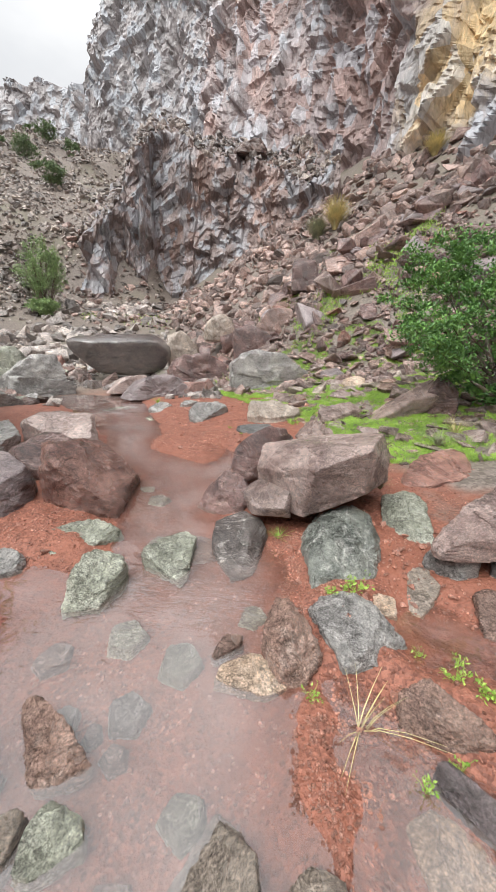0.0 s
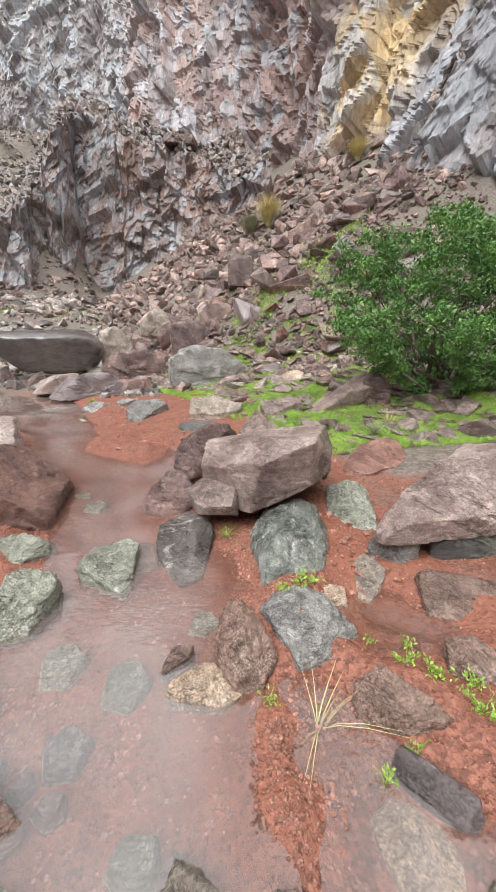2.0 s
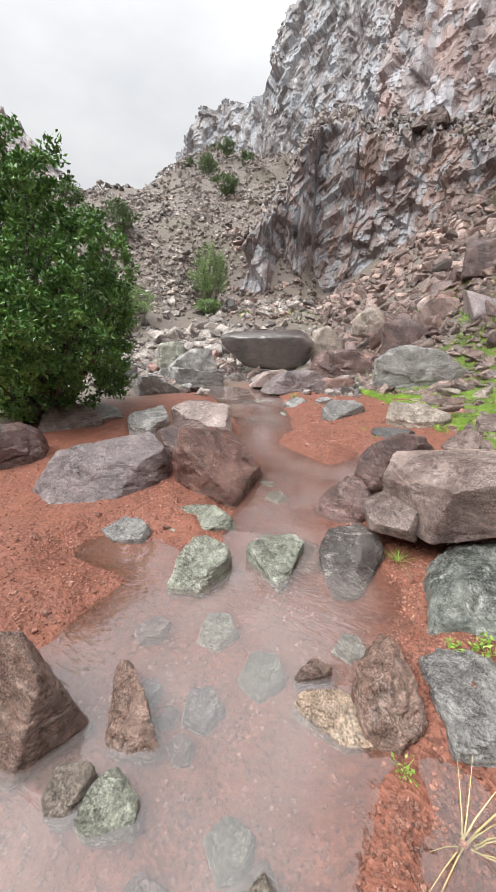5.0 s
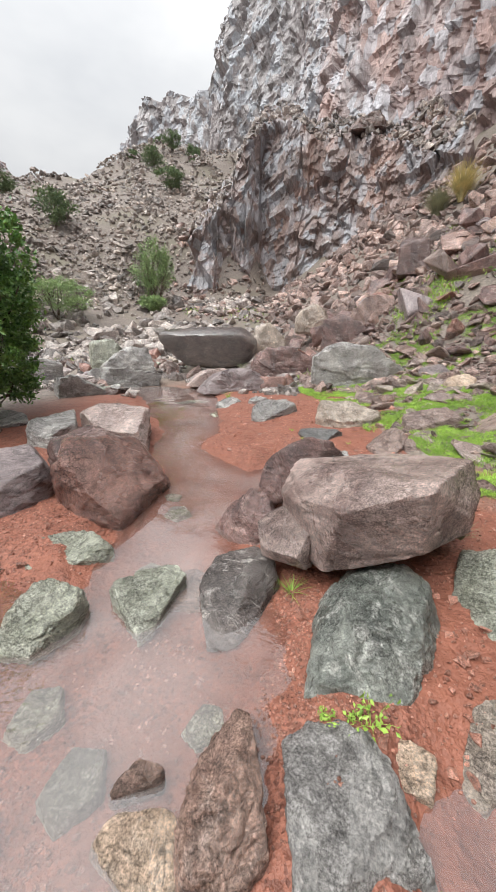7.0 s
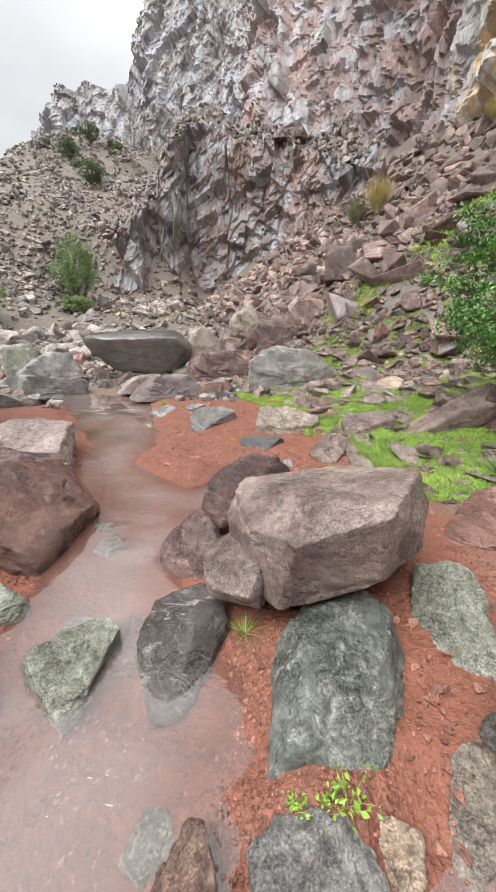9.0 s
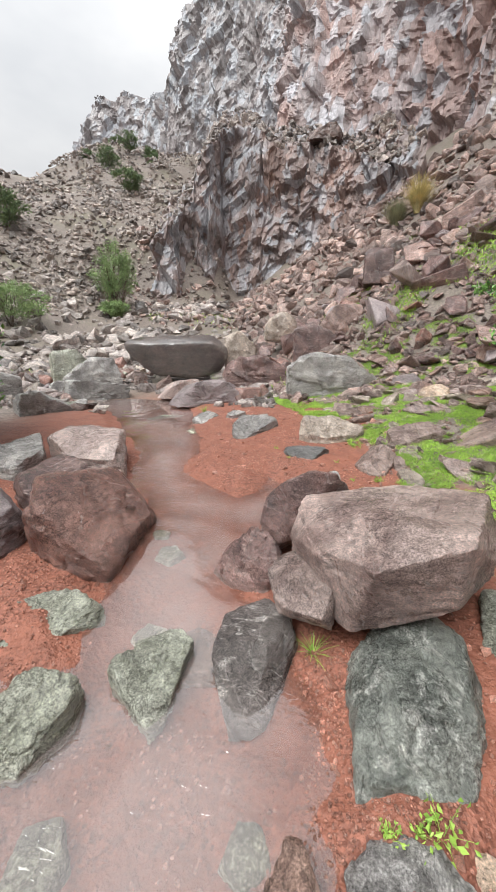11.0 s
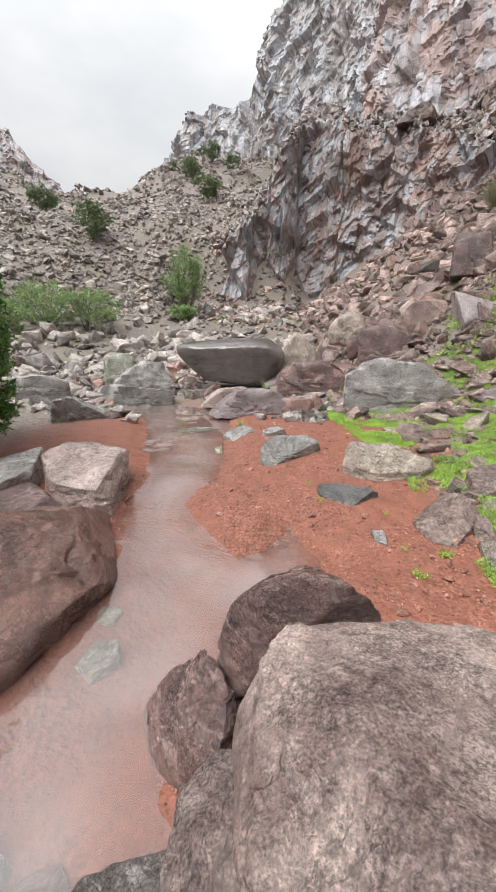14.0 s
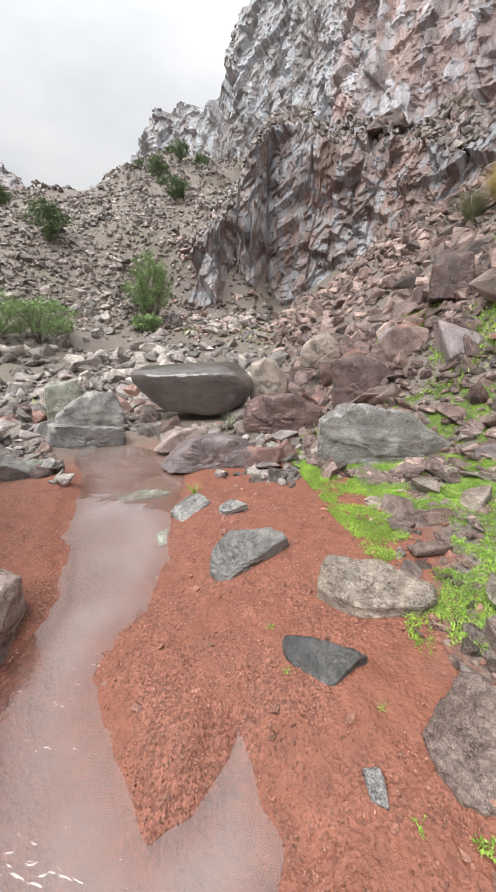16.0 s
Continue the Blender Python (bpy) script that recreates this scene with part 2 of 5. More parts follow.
ROCK = {
    "brown": rock_material("brown_grey_stone", (0.20, 0.135, 0.118), (0.40, 0.305, 0.27), (0.515, 0.392, 0.361), 0.35),
    "warm": rock_material("pinkish_grey_stone", (0.235, 0.158, 0.143), (0.56, 0.44, 0.405), (0.64, 0.52, 0.485), 0.4, (3, 3, 14), (12, 8, 0)),
    "whale": rock_material("smooth_dark_stone", (0.085, 0.062, 0.055), (0.16, 0.125, 0.112), (0.15, 0.11, 0.10), 0.3, (2, 2, 5), (10, 5, 0), (0.32, 0.48), 0.15, 4.0),
    "wine": rock_material("wine_stone", (0.095, 0.058, 0.056), (0.25, 0.15, 0.135), (0.511, 0.368, 0.337), 0.6, (4, 4, 16), (50, 20, 0)),
    "striped": rock_material("striped_dark_stone", (0.085, 0.072, 0.068), (0.23, 0.20, 0.19), (0.66, 0.62, 0.59), 0.85, (5, 14, 3), (0, 35, 20)),
    "green": rock_material("grey_green_stone", (0.13, 0.148, 0.132), (0.37, 0.39, 0.355), (0.70, 0.71, 0.67), 0.75, (9, 9, 3), (0, 20, 15)),
    "pale": rock_material("pale_green_stone", (0.31, 0.325, 0.255), (0.60, 0.62, 0.53), (0.22, 0.235, 0.17), 0.45, (8, 8, 14), (30, 40, 0)),
    "red": rock_material("red_stone", (0.20, 0.098, 0.08), (0.42, 0.225, 0.182), (0.481, 0.317, 0.276), 0.4, (3, 3, 10), (20, -30, 0)),
    "pink": rock_material("pink_stone", (0.36, 0.27, 0.25), (0.55, 0.45, 0.42), (0.365, 0.263, 0.242), 0.35),
    "mauve": rock_material("mauve_stone", (0.186, 0.151, 0.156), (0.323, 0.262, 0.267), (0.423, 0.352, 0.352), 0.3, (3, 3, 9), (10, 60, 0), (0.2, 0.45)),
    "rust": rock_material("rust_stone", (0.250, 0.153, 0.122), (0.409, 0.276, 0.224), (0.677, 0.544, 0.482), 0.5, (4, 4, 13), (35, 20, 0)),
    "tan": rock_material("tan_stone", (0.344, 0.282, 0.231), (0.521, 0.449, 0.387), (0.293, 0.221, 0.190), 0.4),
    "ochre": rock_material("ochre_stone", (0.505, 0.362, 0.259), (0.709, 0.566, 0.453), (0.750, 0.707, 0.625), 0.4),
    "black": rock_material("black_stone", (0.070, 0.070, 0.070), (0.146, 0.141, 0.139), (0.305, 0.294, 0.284), 0.35, (4, 4, 12), (15, 40, 0), (0.22, 0.5)),
    "grey": rock_material("grey_stone", (0.279, 0.269, 0.264), (0.483, 0.467, 0.452), (0.635, 0.614, 0.594), 0.35),
    "talus": rock_material("talus_stone", (0.19, 0.115, 0.098), (0.42, 0.295, 0.26), (0.55, 0.43, 0.39), 0.4, size=1.5, vary=0.28),
    "talus_far": rock_material("far_talus_stone", (0.20, 0.128, 0.11), (0.45, 0.33, 0.295), (0.56, 0.45, 0.41), 0.4, size=2.0, vary=0.32, islands=True),
    "cobble_far": rock_material("far_cobble_stone", (0.285, 0.239, 0.224), (0.539, 0.488, 0.457), (0.656, 0.615, 0.585), 0.4, size=2.0, vary=0.3, islands=True),
    "scree": rock_material("scree_stone", (0.22, 0.18, 0.16), (0.42, 0.36, 0.325), (0.43, 0.38, 0.35), 0.4, size=2.5, vary=0.3, islands=True),
    "pebble": rock_material("red_pebble", (0.32, 0.135, 0.095), (0.50, 0.25, 0.185), (0.60, 0.42, 0.35), 0.3, size=0.35, vary=0.16, islands=True),
    "cobble": rock_material("cobble_stone", (0.298, 0.247, 0.236), (0.526, 0.464, 0.444), (0.633, 0.602, 0.582), 0.4, size=1.5, vary=0.28),
}


# the great boulder is wet all over
wet_film = [k for k in ROCK["whale"].node_tree.nodes if k.bl_idname == "ShaderNodeBsdfPrincipled"][0]
wet_film.inputs["Coat Weight"].default_value, wet_film.inputs["Coat IOR"].default_value, wet_film.inputs["Coat Roughness"].default_value = 1.0, 1.7, 0.2


def gravel_nodes(n, l, co, a, b, scale):
    cell = tex(n, l, "ShaderNodeTexVoronoi", co, scale)
    cell2 = tex(n, l, "ShaderNodeTexVoronoi", co, scale * 2.3)
    pick = n.new("ShaderNodeSeparateColor")
    l.new(cell.outputs["Color"], pick.inputs["Color"])
    col = mixed(n, l, a, b, pick.outputs["Red"])
    return col, cell.outputs["Distance"], cell2.outputs["Distance"]


def ground_material():
    """Red gravel beside the water, brown earth and rubble beyond; the two follow the lie of the land."""
    m, n, l, bsdf = nodes_of("wadi_ground")
    co = n.new("ShaderNodeTexCoord").outputs["Object"]
    red, d1, d2 = gravel_nodes(n, l, co, (0.15, 0.053, 0.034), (0.40, 0.16, 0.107), 62)
    drift = tex(n, l, "ShaderNodeTexNoise", co, 1.3, 7, 0.6, 0.6)
    red = mixed(n, l, red, (0.285, 0.106, 0.067), ramp(n, l, drift.outputs["Fac"], 0.42, 0.62))
    red = mixed(n, l, red, ramp(n, l, tex(n, l, "ShaderNodeTexNoise", co, 6, 6, 0.7).outputs["Fac"], 0.3, 0.7, (0.72, 0.7, 0.7), (1.12, 1.1, 1.08)), 1.0, "MULTIPLY")
    earth, e1, e2 = gravel_nodes(n, l, co, (0.115, 0.09, 0.075), (0.27, 0.22, 0.19), 26)
    patch = tex(n, l, "ShaderNodeTexNoise", co, 0.23, 8, 0.65, 0.3)
    earth = mixed(n, l, earth, (0.175, 0.155, 0.105), ramp(n, l, patch.outputs["Fac"], 0.5, 0.66, (0, 0, 0), (0.75,) * 3))
    attr = n.new("ShaderNodeAttribute")
    attr.attribute_name = "gravel"
    attr.attribute_type = "GEOMETRY"
    fac = attr.outputs["Fac"]
    l.new(mixed(n, l, earth, red, fac), bsdf.inputs["Base Color"])
    bsdf.inputs["Roughness"].default_value = 0.6
    bumped(n, l, bsdf, [(drift.outputs["Fac"], 0.4, 0.05), (d1, 0.55, 0.008), (d2, 0.6, 0.005), (e1, 0.5, 0.02), (patch.outputs["Fac"], 0.6, 0.5)])
    return m


def water_material():
    """Silty stream water: milky grey where it is deep, clear over the red bed at its edge; glassy pools and rippled runs."""
    m, n, l, bsdf = nodes_of("silty_water")
    co = n.new("ShaderNodeTexCoord").outputs["Object"]
    depth = n.new("ShaderNodeAttribute")
    depth.attribute_name, depth.attribute_type = "depth", "GEOMETRY"
    murk = tex(n, l, "ShaderNodeTexNoise", co, 1.1, 4, 0.5, 0.6)
    bsdf.inputs["Transmission Weight"].default_value = 1.0
    bsdf.inputs["IOR"].default_value, bsdf.inputs["Roughness"].default_value = 1.33, 0.02
    l.new(mixed(n, l, (0.74, 0.62, 0.52), (0.66, 0.585, 0.535), depth.outputs["Fac"]), bsdf.inputs["Base Color"])
    silt = n.new("ShaderNodeBsdfDiffuse")
    l.new(mixed(n, l, (0.46, 0.40, 0.385), (0.58, 0.54, 0.53), murk.outputs["Fac"]), silt.inputs["Color"])
    cloud = mixed(n, l, (0, 0, 0), ramp(n, l, murk.outputs["Fac"], 0.3, 0.7, (0.10,) * 3, (0.30,) * 3), depth.outputs["Fac"])
    both = n.new("ShaderNodeMixShader")
    l.new(cloud, both.inputs["Fac"])
    l.new(bsdf.outputs["BSDF"], both.inputs[1])
    l.new(silt.outputs["BSDF"], both.inputs[2])
    gloss = n.new("ShaderNodeBsdfGlossy")
    gloss.inputs["Roughness"].default_value = 0.02
    fres = n.new("ShaderNodeFresnel")
    fres.inputs["IOR"].default_value = 2.2
    top = n.new("ShaderNodeMixShader")
    l.new(fres.outputs["Fac"], top.inputs["Fac"])
    l.new(both.outputs["Shader"], top.inputs[1])
    l.new(gloss.outputs["BSDF"], top.inputs[2])
    l.new(top.outputs["Shader"], [k for k in n if k.bl_idname == "ShaderNodeOutputMaterial"][0].inputs["Surface"])
    # wavelets across the current in the runs, hardly any in the pools
    run = n.new("ShaderNodeAttribute")
    run.attribute_name, run.attribute_type = "run", "GEOMETRY"
    wave = tex(n, l, "ShaderNodeTexNoise", stretched(n, l, co, (0.55, 1.25, 1.0), (0, 0, -18)), 15, 2, 0.45, 1.2)
    chop = tex(n, l, "ShaderNodeTexNoise", stretched(n, l, co, (0.8, 1.2, 1.0), (0, 0, 25)), 34, 1, 0.4, 0.6)
    swell = tex(n, l, "ShaderNodeTexNoise", co, 3.2, 2, 0.5, 0.4)
    last = None
    for value, strength, dist in ((swell.outputs["Fac"], 0.4, 0.016), (mixed(n, l, (0.5, 0.5, 0.5), wave.outputs["Color"], run.outputs["Fac"]), 0.5, 0.02),
                                  (mixed(n, l, (0.5, 0.5, 0.5), chop.outputs["Color"], run.outputs["Fac"]), 0.35, 0.005)):
        bump = n.new("ShaderNodeBump")
        bump.inputs["Strength"].default_value, bump.inputs["Distance"].default_value = strength, dist
        l.new(value, bump.inputs["Height"])
        if last:
            l.new(last, bump.inputs["Normal"])
        last = bump.outputs["Normal"]
    for node in (bsdf, silt, gloss, fres):
        l.new(last, node.inputs["Normal"])
    return m


# wet: pale blue sky sheen of wet rock, put into the base colour
def cliff_material(name, a, b, wet, red, size, stains=()):
    m, n, l, bsdf = nodes_of(name)
    co = n.new("ShaderNodeTexCoord").outputs["Object"]
    big = tex(n, l, "ShaderNodeTexNoise", stretched(n, l, co, (1, 1, 0.55), (0, 12, 0)), 0.16 / size, 9, 0.66, 0.7)
    body = mixed(n, l, a, b, ramp(n, l, big.outputs["Fac"], 0.38, 0.62))
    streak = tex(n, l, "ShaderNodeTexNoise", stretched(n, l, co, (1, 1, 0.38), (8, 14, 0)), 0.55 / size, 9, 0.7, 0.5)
    # sheen painted along the streaks, which are glossier too
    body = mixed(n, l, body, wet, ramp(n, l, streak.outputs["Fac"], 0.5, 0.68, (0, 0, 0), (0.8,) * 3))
    rust = tex(n, l, "ShaderNodeTexNoise", stretched(n, l, co, (1, 1, 0.45), (0, 16, 0)), 0.085 / size, 7, 0.6, 0.9)
    body = mixed(n, l, body, red, ramp(n, l, rust.outputs["Fac"], 0.47, 0.60, (0, 0, 0), (0.85,) * 3))
    for place, reach, colour, amount in stains:
        gap_node = n.new("ShaderNodeVectorMath")
        gap_node.operation = "DISTANCE"
        warp = n.new("ShaderNodeVectorMath")
        warp.operation = "MULTIPLY_ADD"
        l.new(streak.outputs["Color"], warp.inputs[0])
        warp.inputs[1].default_value = (reach * 1.2,) * 3
        l.new(co, warp.inputs[2])
        l.new(warp.outputs["Vector"], gap_node.inputs[0])
        gap_node.inputs[1].default_value = [c + reach * 0.6 for c in place]
        fade = n.new("ShaderNodeMapRange")
        fade.inputs["From Min"].default_value, fade.inputs["From Max"].default_value = reach, reach * 0.55
        fade.inputs["To Max"].default_value = amount
        l.new(gap_node.outputs["Value"], fade.inputs["Value"])
        body = mixed(n, l, body, colour, fade.outputs["Result"])
    cell = tex(n, l, "ShaderNodeTexVoronoi", stretched(n, l, co, (1, 1, 0.75), (10, 15, 0)), 0.9 / size)
    pick = n.new("ShaderNodeSeparateColor")
    l.new(cell.outputs["Color"], pick.inputs["Color"])
    body = mixed(n, l, body, ramp(n, l, pick.outputs["Red"], 0.0, 1.0, (0.66, 0.65, 0.65), (1.34, 1.33, 1.33)), 1.0, "MULTIPLY")
    # some cells get the painted blue-grey sheen as whole facets
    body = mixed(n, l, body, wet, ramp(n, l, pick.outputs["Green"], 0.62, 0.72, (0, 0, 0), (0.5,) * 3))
    fine = tex(n, l, "ShaderNodeTexNoise", stretched(n, l, co, (1, 1, 0.4), (6, 10, 0)), 3.2 / size, 10, 0.75, 0.6)
    body = mixed(n, l, body, ramp(n, l, fine.outputs["Fac"], 0.32, 0.68, (0.6,) * 3, (1.35,) * 3), 1.0, "MULTIPLY")
    l.new(body, bsdf.inputs["Base Color"])
    l.new(ramp(n, l, streak.outputs["Fac"], 0.35, 0.68, (0.56,) * 3, (0.27,) * 3), bsdf.inputs["Roughness"])
    joint = tex(n, l, "ShaderNodeTexVoronoi", stretched(n, l, co, (1, 1, 0.38), (-8, 12, 0)), 1.2 / size)
    joint.feature = "DISTANCE_TO_EDGE"
    bumped(n, l, bsdf, [(streak.outputs["Fac"], 0.5, 0.3), (ramp(n, l, joint.outputs["Distance"], 0.0, 0.06), 0.35, 0.12 * size), (fine.outputs["Fac"], 0.9, 0.16)])
    return m


def leaf_material(name, a, b, shine=0.45):
    m, n, l, bsdf = nodes_of(name)
    geo = n.new("ShaderNodeNewGeometry")
    co = n.new("ShaderNodeTexCoord").outputs["Object"]
    clump = tex(n, l, "ShaderNodeTexNoise", co, 3.0, 4, 0.6)
    col = mixed(n, l, a, b, geo.outputs["Random Per Island"])
    col = mixed(n, l, col, ramp(n, l, clump.outputs["Fac"], 0.3, 0.7, (0.6, 0.65, 0.6), (1.35, 1.3, 1.1)), 1.0, "MULTIPLY")
    l.new(col, bsdf.inputs["Base Color"])
    bsdf.inputs["Roughness"].default_value = shine
    return m


MAT_GROUND, MAT_WATER = ground_material(), water_material()
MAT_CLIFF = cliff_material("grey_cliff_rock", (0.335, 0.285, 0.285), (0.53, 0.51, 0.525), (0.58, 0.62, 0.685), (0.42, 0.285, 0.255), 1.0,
                           [((-34.0, 70.0, 46.0), 36.0, (0.33, 0.305, 0.305), 0.9), ((5.0, 36.0, 19.0), 13.0, (0.37, 0.235, 0.205), 0.65), ((11.5, 24.5, 16.5), 6.5, (0.72, 0.54, 0.31), 1.0),
                            ((14.0, 19.0, 9.0), 7.0, (0.42, 0.44, 0.48), 0.75), ((-8.0, 46.0, 17.0), 9.0, (0.30, 0.22, 0.20), 0.6)])
MAT_SIDE = cliff_material("wet_grey_cliff_rock", (0.25, 0.205, 0.205), (0.40, 0.39, 0.41), (0.52, 0.55, 0.60), (0.33, 0.225, 0.21), 0.8)
MAT_OUTCROP = cliff_material("dark_cliff_rock", (0.18, 0.132, 0.122), (0.36, 0.295, 0.28), (0.50, 0.53, 0.58), (0.34, 0.225, 0.19), 0.6, [((-1.5, 28.2, 9.0), 1.8, (0.50, 0.29, 0.15), 0.9)])
MAT_LEAF = leaf_material("green_leaf", (0.06, 0.155, 0.05), (0.20, 0.39, 0.105), 0.36)
MAT_TAMARISK = leaf_material("feathery_leaf", (0.19, 0.29, 0.13), (0.33, 0.44, 0.21), 0.6)
MAT_SHRUB = leaf_material("olive_leaf", (0.085, 0.14, 0.07), (0.18, 0.24, 0.115), 0.6)
MAT_CRESS = leaf_material("fresh_green_leaf", (0.21, 0.38, 0.06), (0.48, 0.66, 0.15), 0.5)
MAT_DRY = leaf_material("dry_straw", (0.52, 0.43, 0.22), (0.74, 0.65, 0.38), 0.7)
MAT_SAGE = leaf_material("sage_leaf", (0.24, 0.25, 0.18), (0.38, 0.39, 0.28), 0.7)
MAT_WOOD = rock_material("grey_bark", (0.10, 0.075, 0.055), (0.19, 0.15, 0.115), (0.25, 0.2, 0.16), 0.4, size=0.4)

# ---------------------------------------------------------------- lie of the land
# the stream as a chain of (x, y, half width); a second chain for the side pools
STREAM = [(-0.25, -3.0, 1.0), (-0.35, -0.5, 0.85), (-0.58, 0.7, 0.9), (-0.6, 1.5, 0.92), (-0.35, 2.2, 0.6), (-0.9, 2.9, 0.5), (-1.05, 3.7, 0.55),
          (-1.15, 4.4, 0.55), (-2.2, 5.2, 0.36), (-2.45, 5.7, 0.36), (-2.55, 6.2, 0.45), (-2.95, 6.85, 0.6), (-3.5, 7.5, 0.75), (-4.2, 8.6, 0.9), (-5.0, 9.6, 1.1), (-6.4, 10.2, 1.0)]
POOLS = [[(-0.72, 5.55, 0.03), (-0.52, 4.95, 0.34), (-0.7, 4.4, 0.5)], [(0.75, -1.0, 0.4), (0.85, 0.75, 0.26), (0.62, 1.2, 0.12)], [(1.2, 1.75, 0.2), (1.45, 1.6, 0.14)],
         [(-2.0, 1.8, 0.24), (-1.5, 1.85, 0.27)]]
TOE = [(2.6, -6.0), (1.9, 2.0), (0.9, 5.2), (0.25, 6.6), (-0.5, 9.0), (-2.6, 12.5), (-5.6, 20.0), (-8.6, 29.0), (-13.0, 42.0)]


def chain_gap(x, y, chain):
    """Distance from the water's edge of a chain of pools; negative in the water."""
    best = np.full(x.shape, 1e9)
    for (ax, ay, ar), (bx, by, br) in zip(chain, chain[1:]):
        dx, dy = bx - ax, by - ay
        t = np.clip(((x - ax) * dx + (y - ay) * dy) / (dx * dx + dy * dy), 0, 1)
        best = np.minimum(best, np.hypot(x - ax - t * dx, y - ay - t * dy) - (ar + t * (br - ar)))
    return best


def right_of_toe(x, y):
    """How far a place lies up-slope of the foot of the talus; negative on the valley floor."""
    best, side = np.full(x.shape, 1e9), np.zeros(x.shape)
    for (ax, ay), (bx, by) in zip(TOE, TOE[1:]):
        dx, dy = bx - ax, by - ay
        t = np.clip(((x - ax) * dx + (y - ay) * dy) / (dx * dx + dy * dy), 0, 1)
        d = np.hypot(x - ax - t * dx, y - ay - t * dy)
        s = np.sign((x - ax) * dy - (y - ay) * dx)
        side, best = np.where(d < best, s, side), np.minimum(best, d)
    return best * side


def water_level(x, y):
    return 0.10 * smooth(4.9, 6.6, y) + 0.10 * smooth(6.6, 8.0, y)


def water_gap(x, y):
    g = chain_gap(x, y, STREAM)
    for pool in POOLS:
        g = np.minimum(g, chain_gap(x, y, pool))
    return g + 0.035 * fbm(flat3(x, y, 2.1), 3, 5) + 0.02 * noise3(flat3(x, y, 9.0), 8)


def land(x, y):
    """Height of the ground."""
    x, y = np.asarray(x, float), np.asarray(y, float)
    shape = x.shape
    x, y = x.ravel(), y.ravel()
    r = np.hypot(x, y)
    az = np.degrees(np.arctan2(x, y))
    gap = water_gap(x, y)
    up = np.clip(gap, 0, None)
    bank = np.where(gap < 0, -0.09 * smooth(0, 0.5, -gap) - 0.035 * smooth(0, 0.12, -gap), 0.09 * smooth(0, 0.35, up) + 0.035 * np.clip(up - 0.2, 0, 2.2))
    z = water_level(x, y) + bank
    far = smooth(9, 16, r)
    floor = 0.03 * np.clip(r - 8, 0, 20) + 0.0115 * np.clip(r - 13, 0, 16) ** 2 + 0.27 * np.clip(r - 29, 0, 10)
    z = z * (1 - far) + far * (0.25 + floor)
    s = right_of_toe(x, y)
    k = 0.05 + 0.09 * smooth(4.5, 7, y) + 0.55 * smooth(9.5, 15, y)
    z = z + np.clip(s, 0, 16) * k * (0.35 + 0.65 * smooth(0, 2.0, s)) * np.maximum(smooth(-30, -20, az), 1 - smooth(16, 24, r))
    # the head of the valley: a long scree slope up to the ridge
    slope = 0.47 + 0.10 * smooth(-45, -34, az)
    crest = 60 + 14 * smooth(-44, -34, az) + 5 * noise3(np.stack([az * 0.25, az * 0, az * 0], -1), 3)
    hill = smooth(-16, -21, az) * (1 - (1 - smooth(-33, -36, az)) * (1 - smooth(33, 37, r))) * smooth(-160, -120, az)
    z = z + hill * (slope * np.clip(np.minimum(r, crest) - 29, 0, None) + 0.9 * np.clip(r - 29, 0, 12) / 12)
    rough = fbm(flat3(x, y, 0.35), 4, 11)
    z = z + rough * (0.02 + 0.25 * smooth(12, 24, r) + 1.1 * smooth(35, 70, r)) + 0.012 * fbm(flat3(x, y, 6.0), 3, 21) * smooth(-0.1, 0.1, gap)
    return z.reshape(shape)


def land_at(x, y):
    return float(land(np.array([x]), np.array([y]))[0])


def axis(lo, hi, step, far_lo, far_hi):
    core = np.arange(lo, hi, step)
    grow, out = step, []
    p = hi
    while p < far_hi:
        out.append(p)
        grow *= 1.075
        p += grow
    grow, low = step, []
    p = lo
    while p > far_lo:
        grow *= 1.075
        p -= grow
        low.append(p)
    return np.concatenate([low[::-1], core, out])


gx, gy = axis(-4.2, 3.2, 0.03, -260, 260), axis(-0.6, 8.6, 0.03, -200, 320)
GX, GY = np.meshgrid(gx, gy, indexing="ij")
ground_mesh = mesh_of("ground", np.stack([GX, GY, land(GX, GY)], -1).reshape(-1, 3), grid_faces(len(gx), len(gy)), MAT_GROUND)
g_gap, g_toe = water_gap(GX.ravel(), GY.ravel()), right_of_toe(GX.ravel(), GY.ravel())
g_red = (1 - smooth(0.25, 1.0, g_toe + 0.5 * fbm(flat3(GX.ravel(), GY.ravel(), 1.7), 3, 33))) * (1 - smooth(9.6, 12.0, GY.ravel())) * (1 - smooth(5.5, 7.5, -GX.ravel()))
mask = ground_mesh.attributes.new("gravel", "FLOAT", "POINT")
mask.data.foreach_set("value", g_red.astype(np.float32))
tagged(new("ground", ground_mesh), "red gravel and brown stony earth of a wadi bed", "ground", kind="structure")

# how lively the water runs: riffles at the gap between the stones and below the upper pond, streaks in the near pool
RUNS = [(-0.3, 2.15, 0.7, 0.8), (-1.3, 4.4, 0.8, 0.6), (-2.1, 5.2, 0.9, 1.0), (-2.7, 6.4, 1.0, 0.8), (-1.0, 1.5, 0.75, 0.75), (-0.55, 3.6, 0.5, 0.45), (-1.0, 0.6, 0.7, 0.4)]
wx, wy = np.arange(-8.0, 3.0, 0.05), np.arange(-3.0, 11.5, 0.05)
WX, WY = np.meshgrid(wx, wy, indexing="ij")
wz = water_level(WX, WY) + 0.004 * fbm(flat3(WX.ravel(), WY.ravel(), 3.0), 2, 41).reshape(WX.shape)
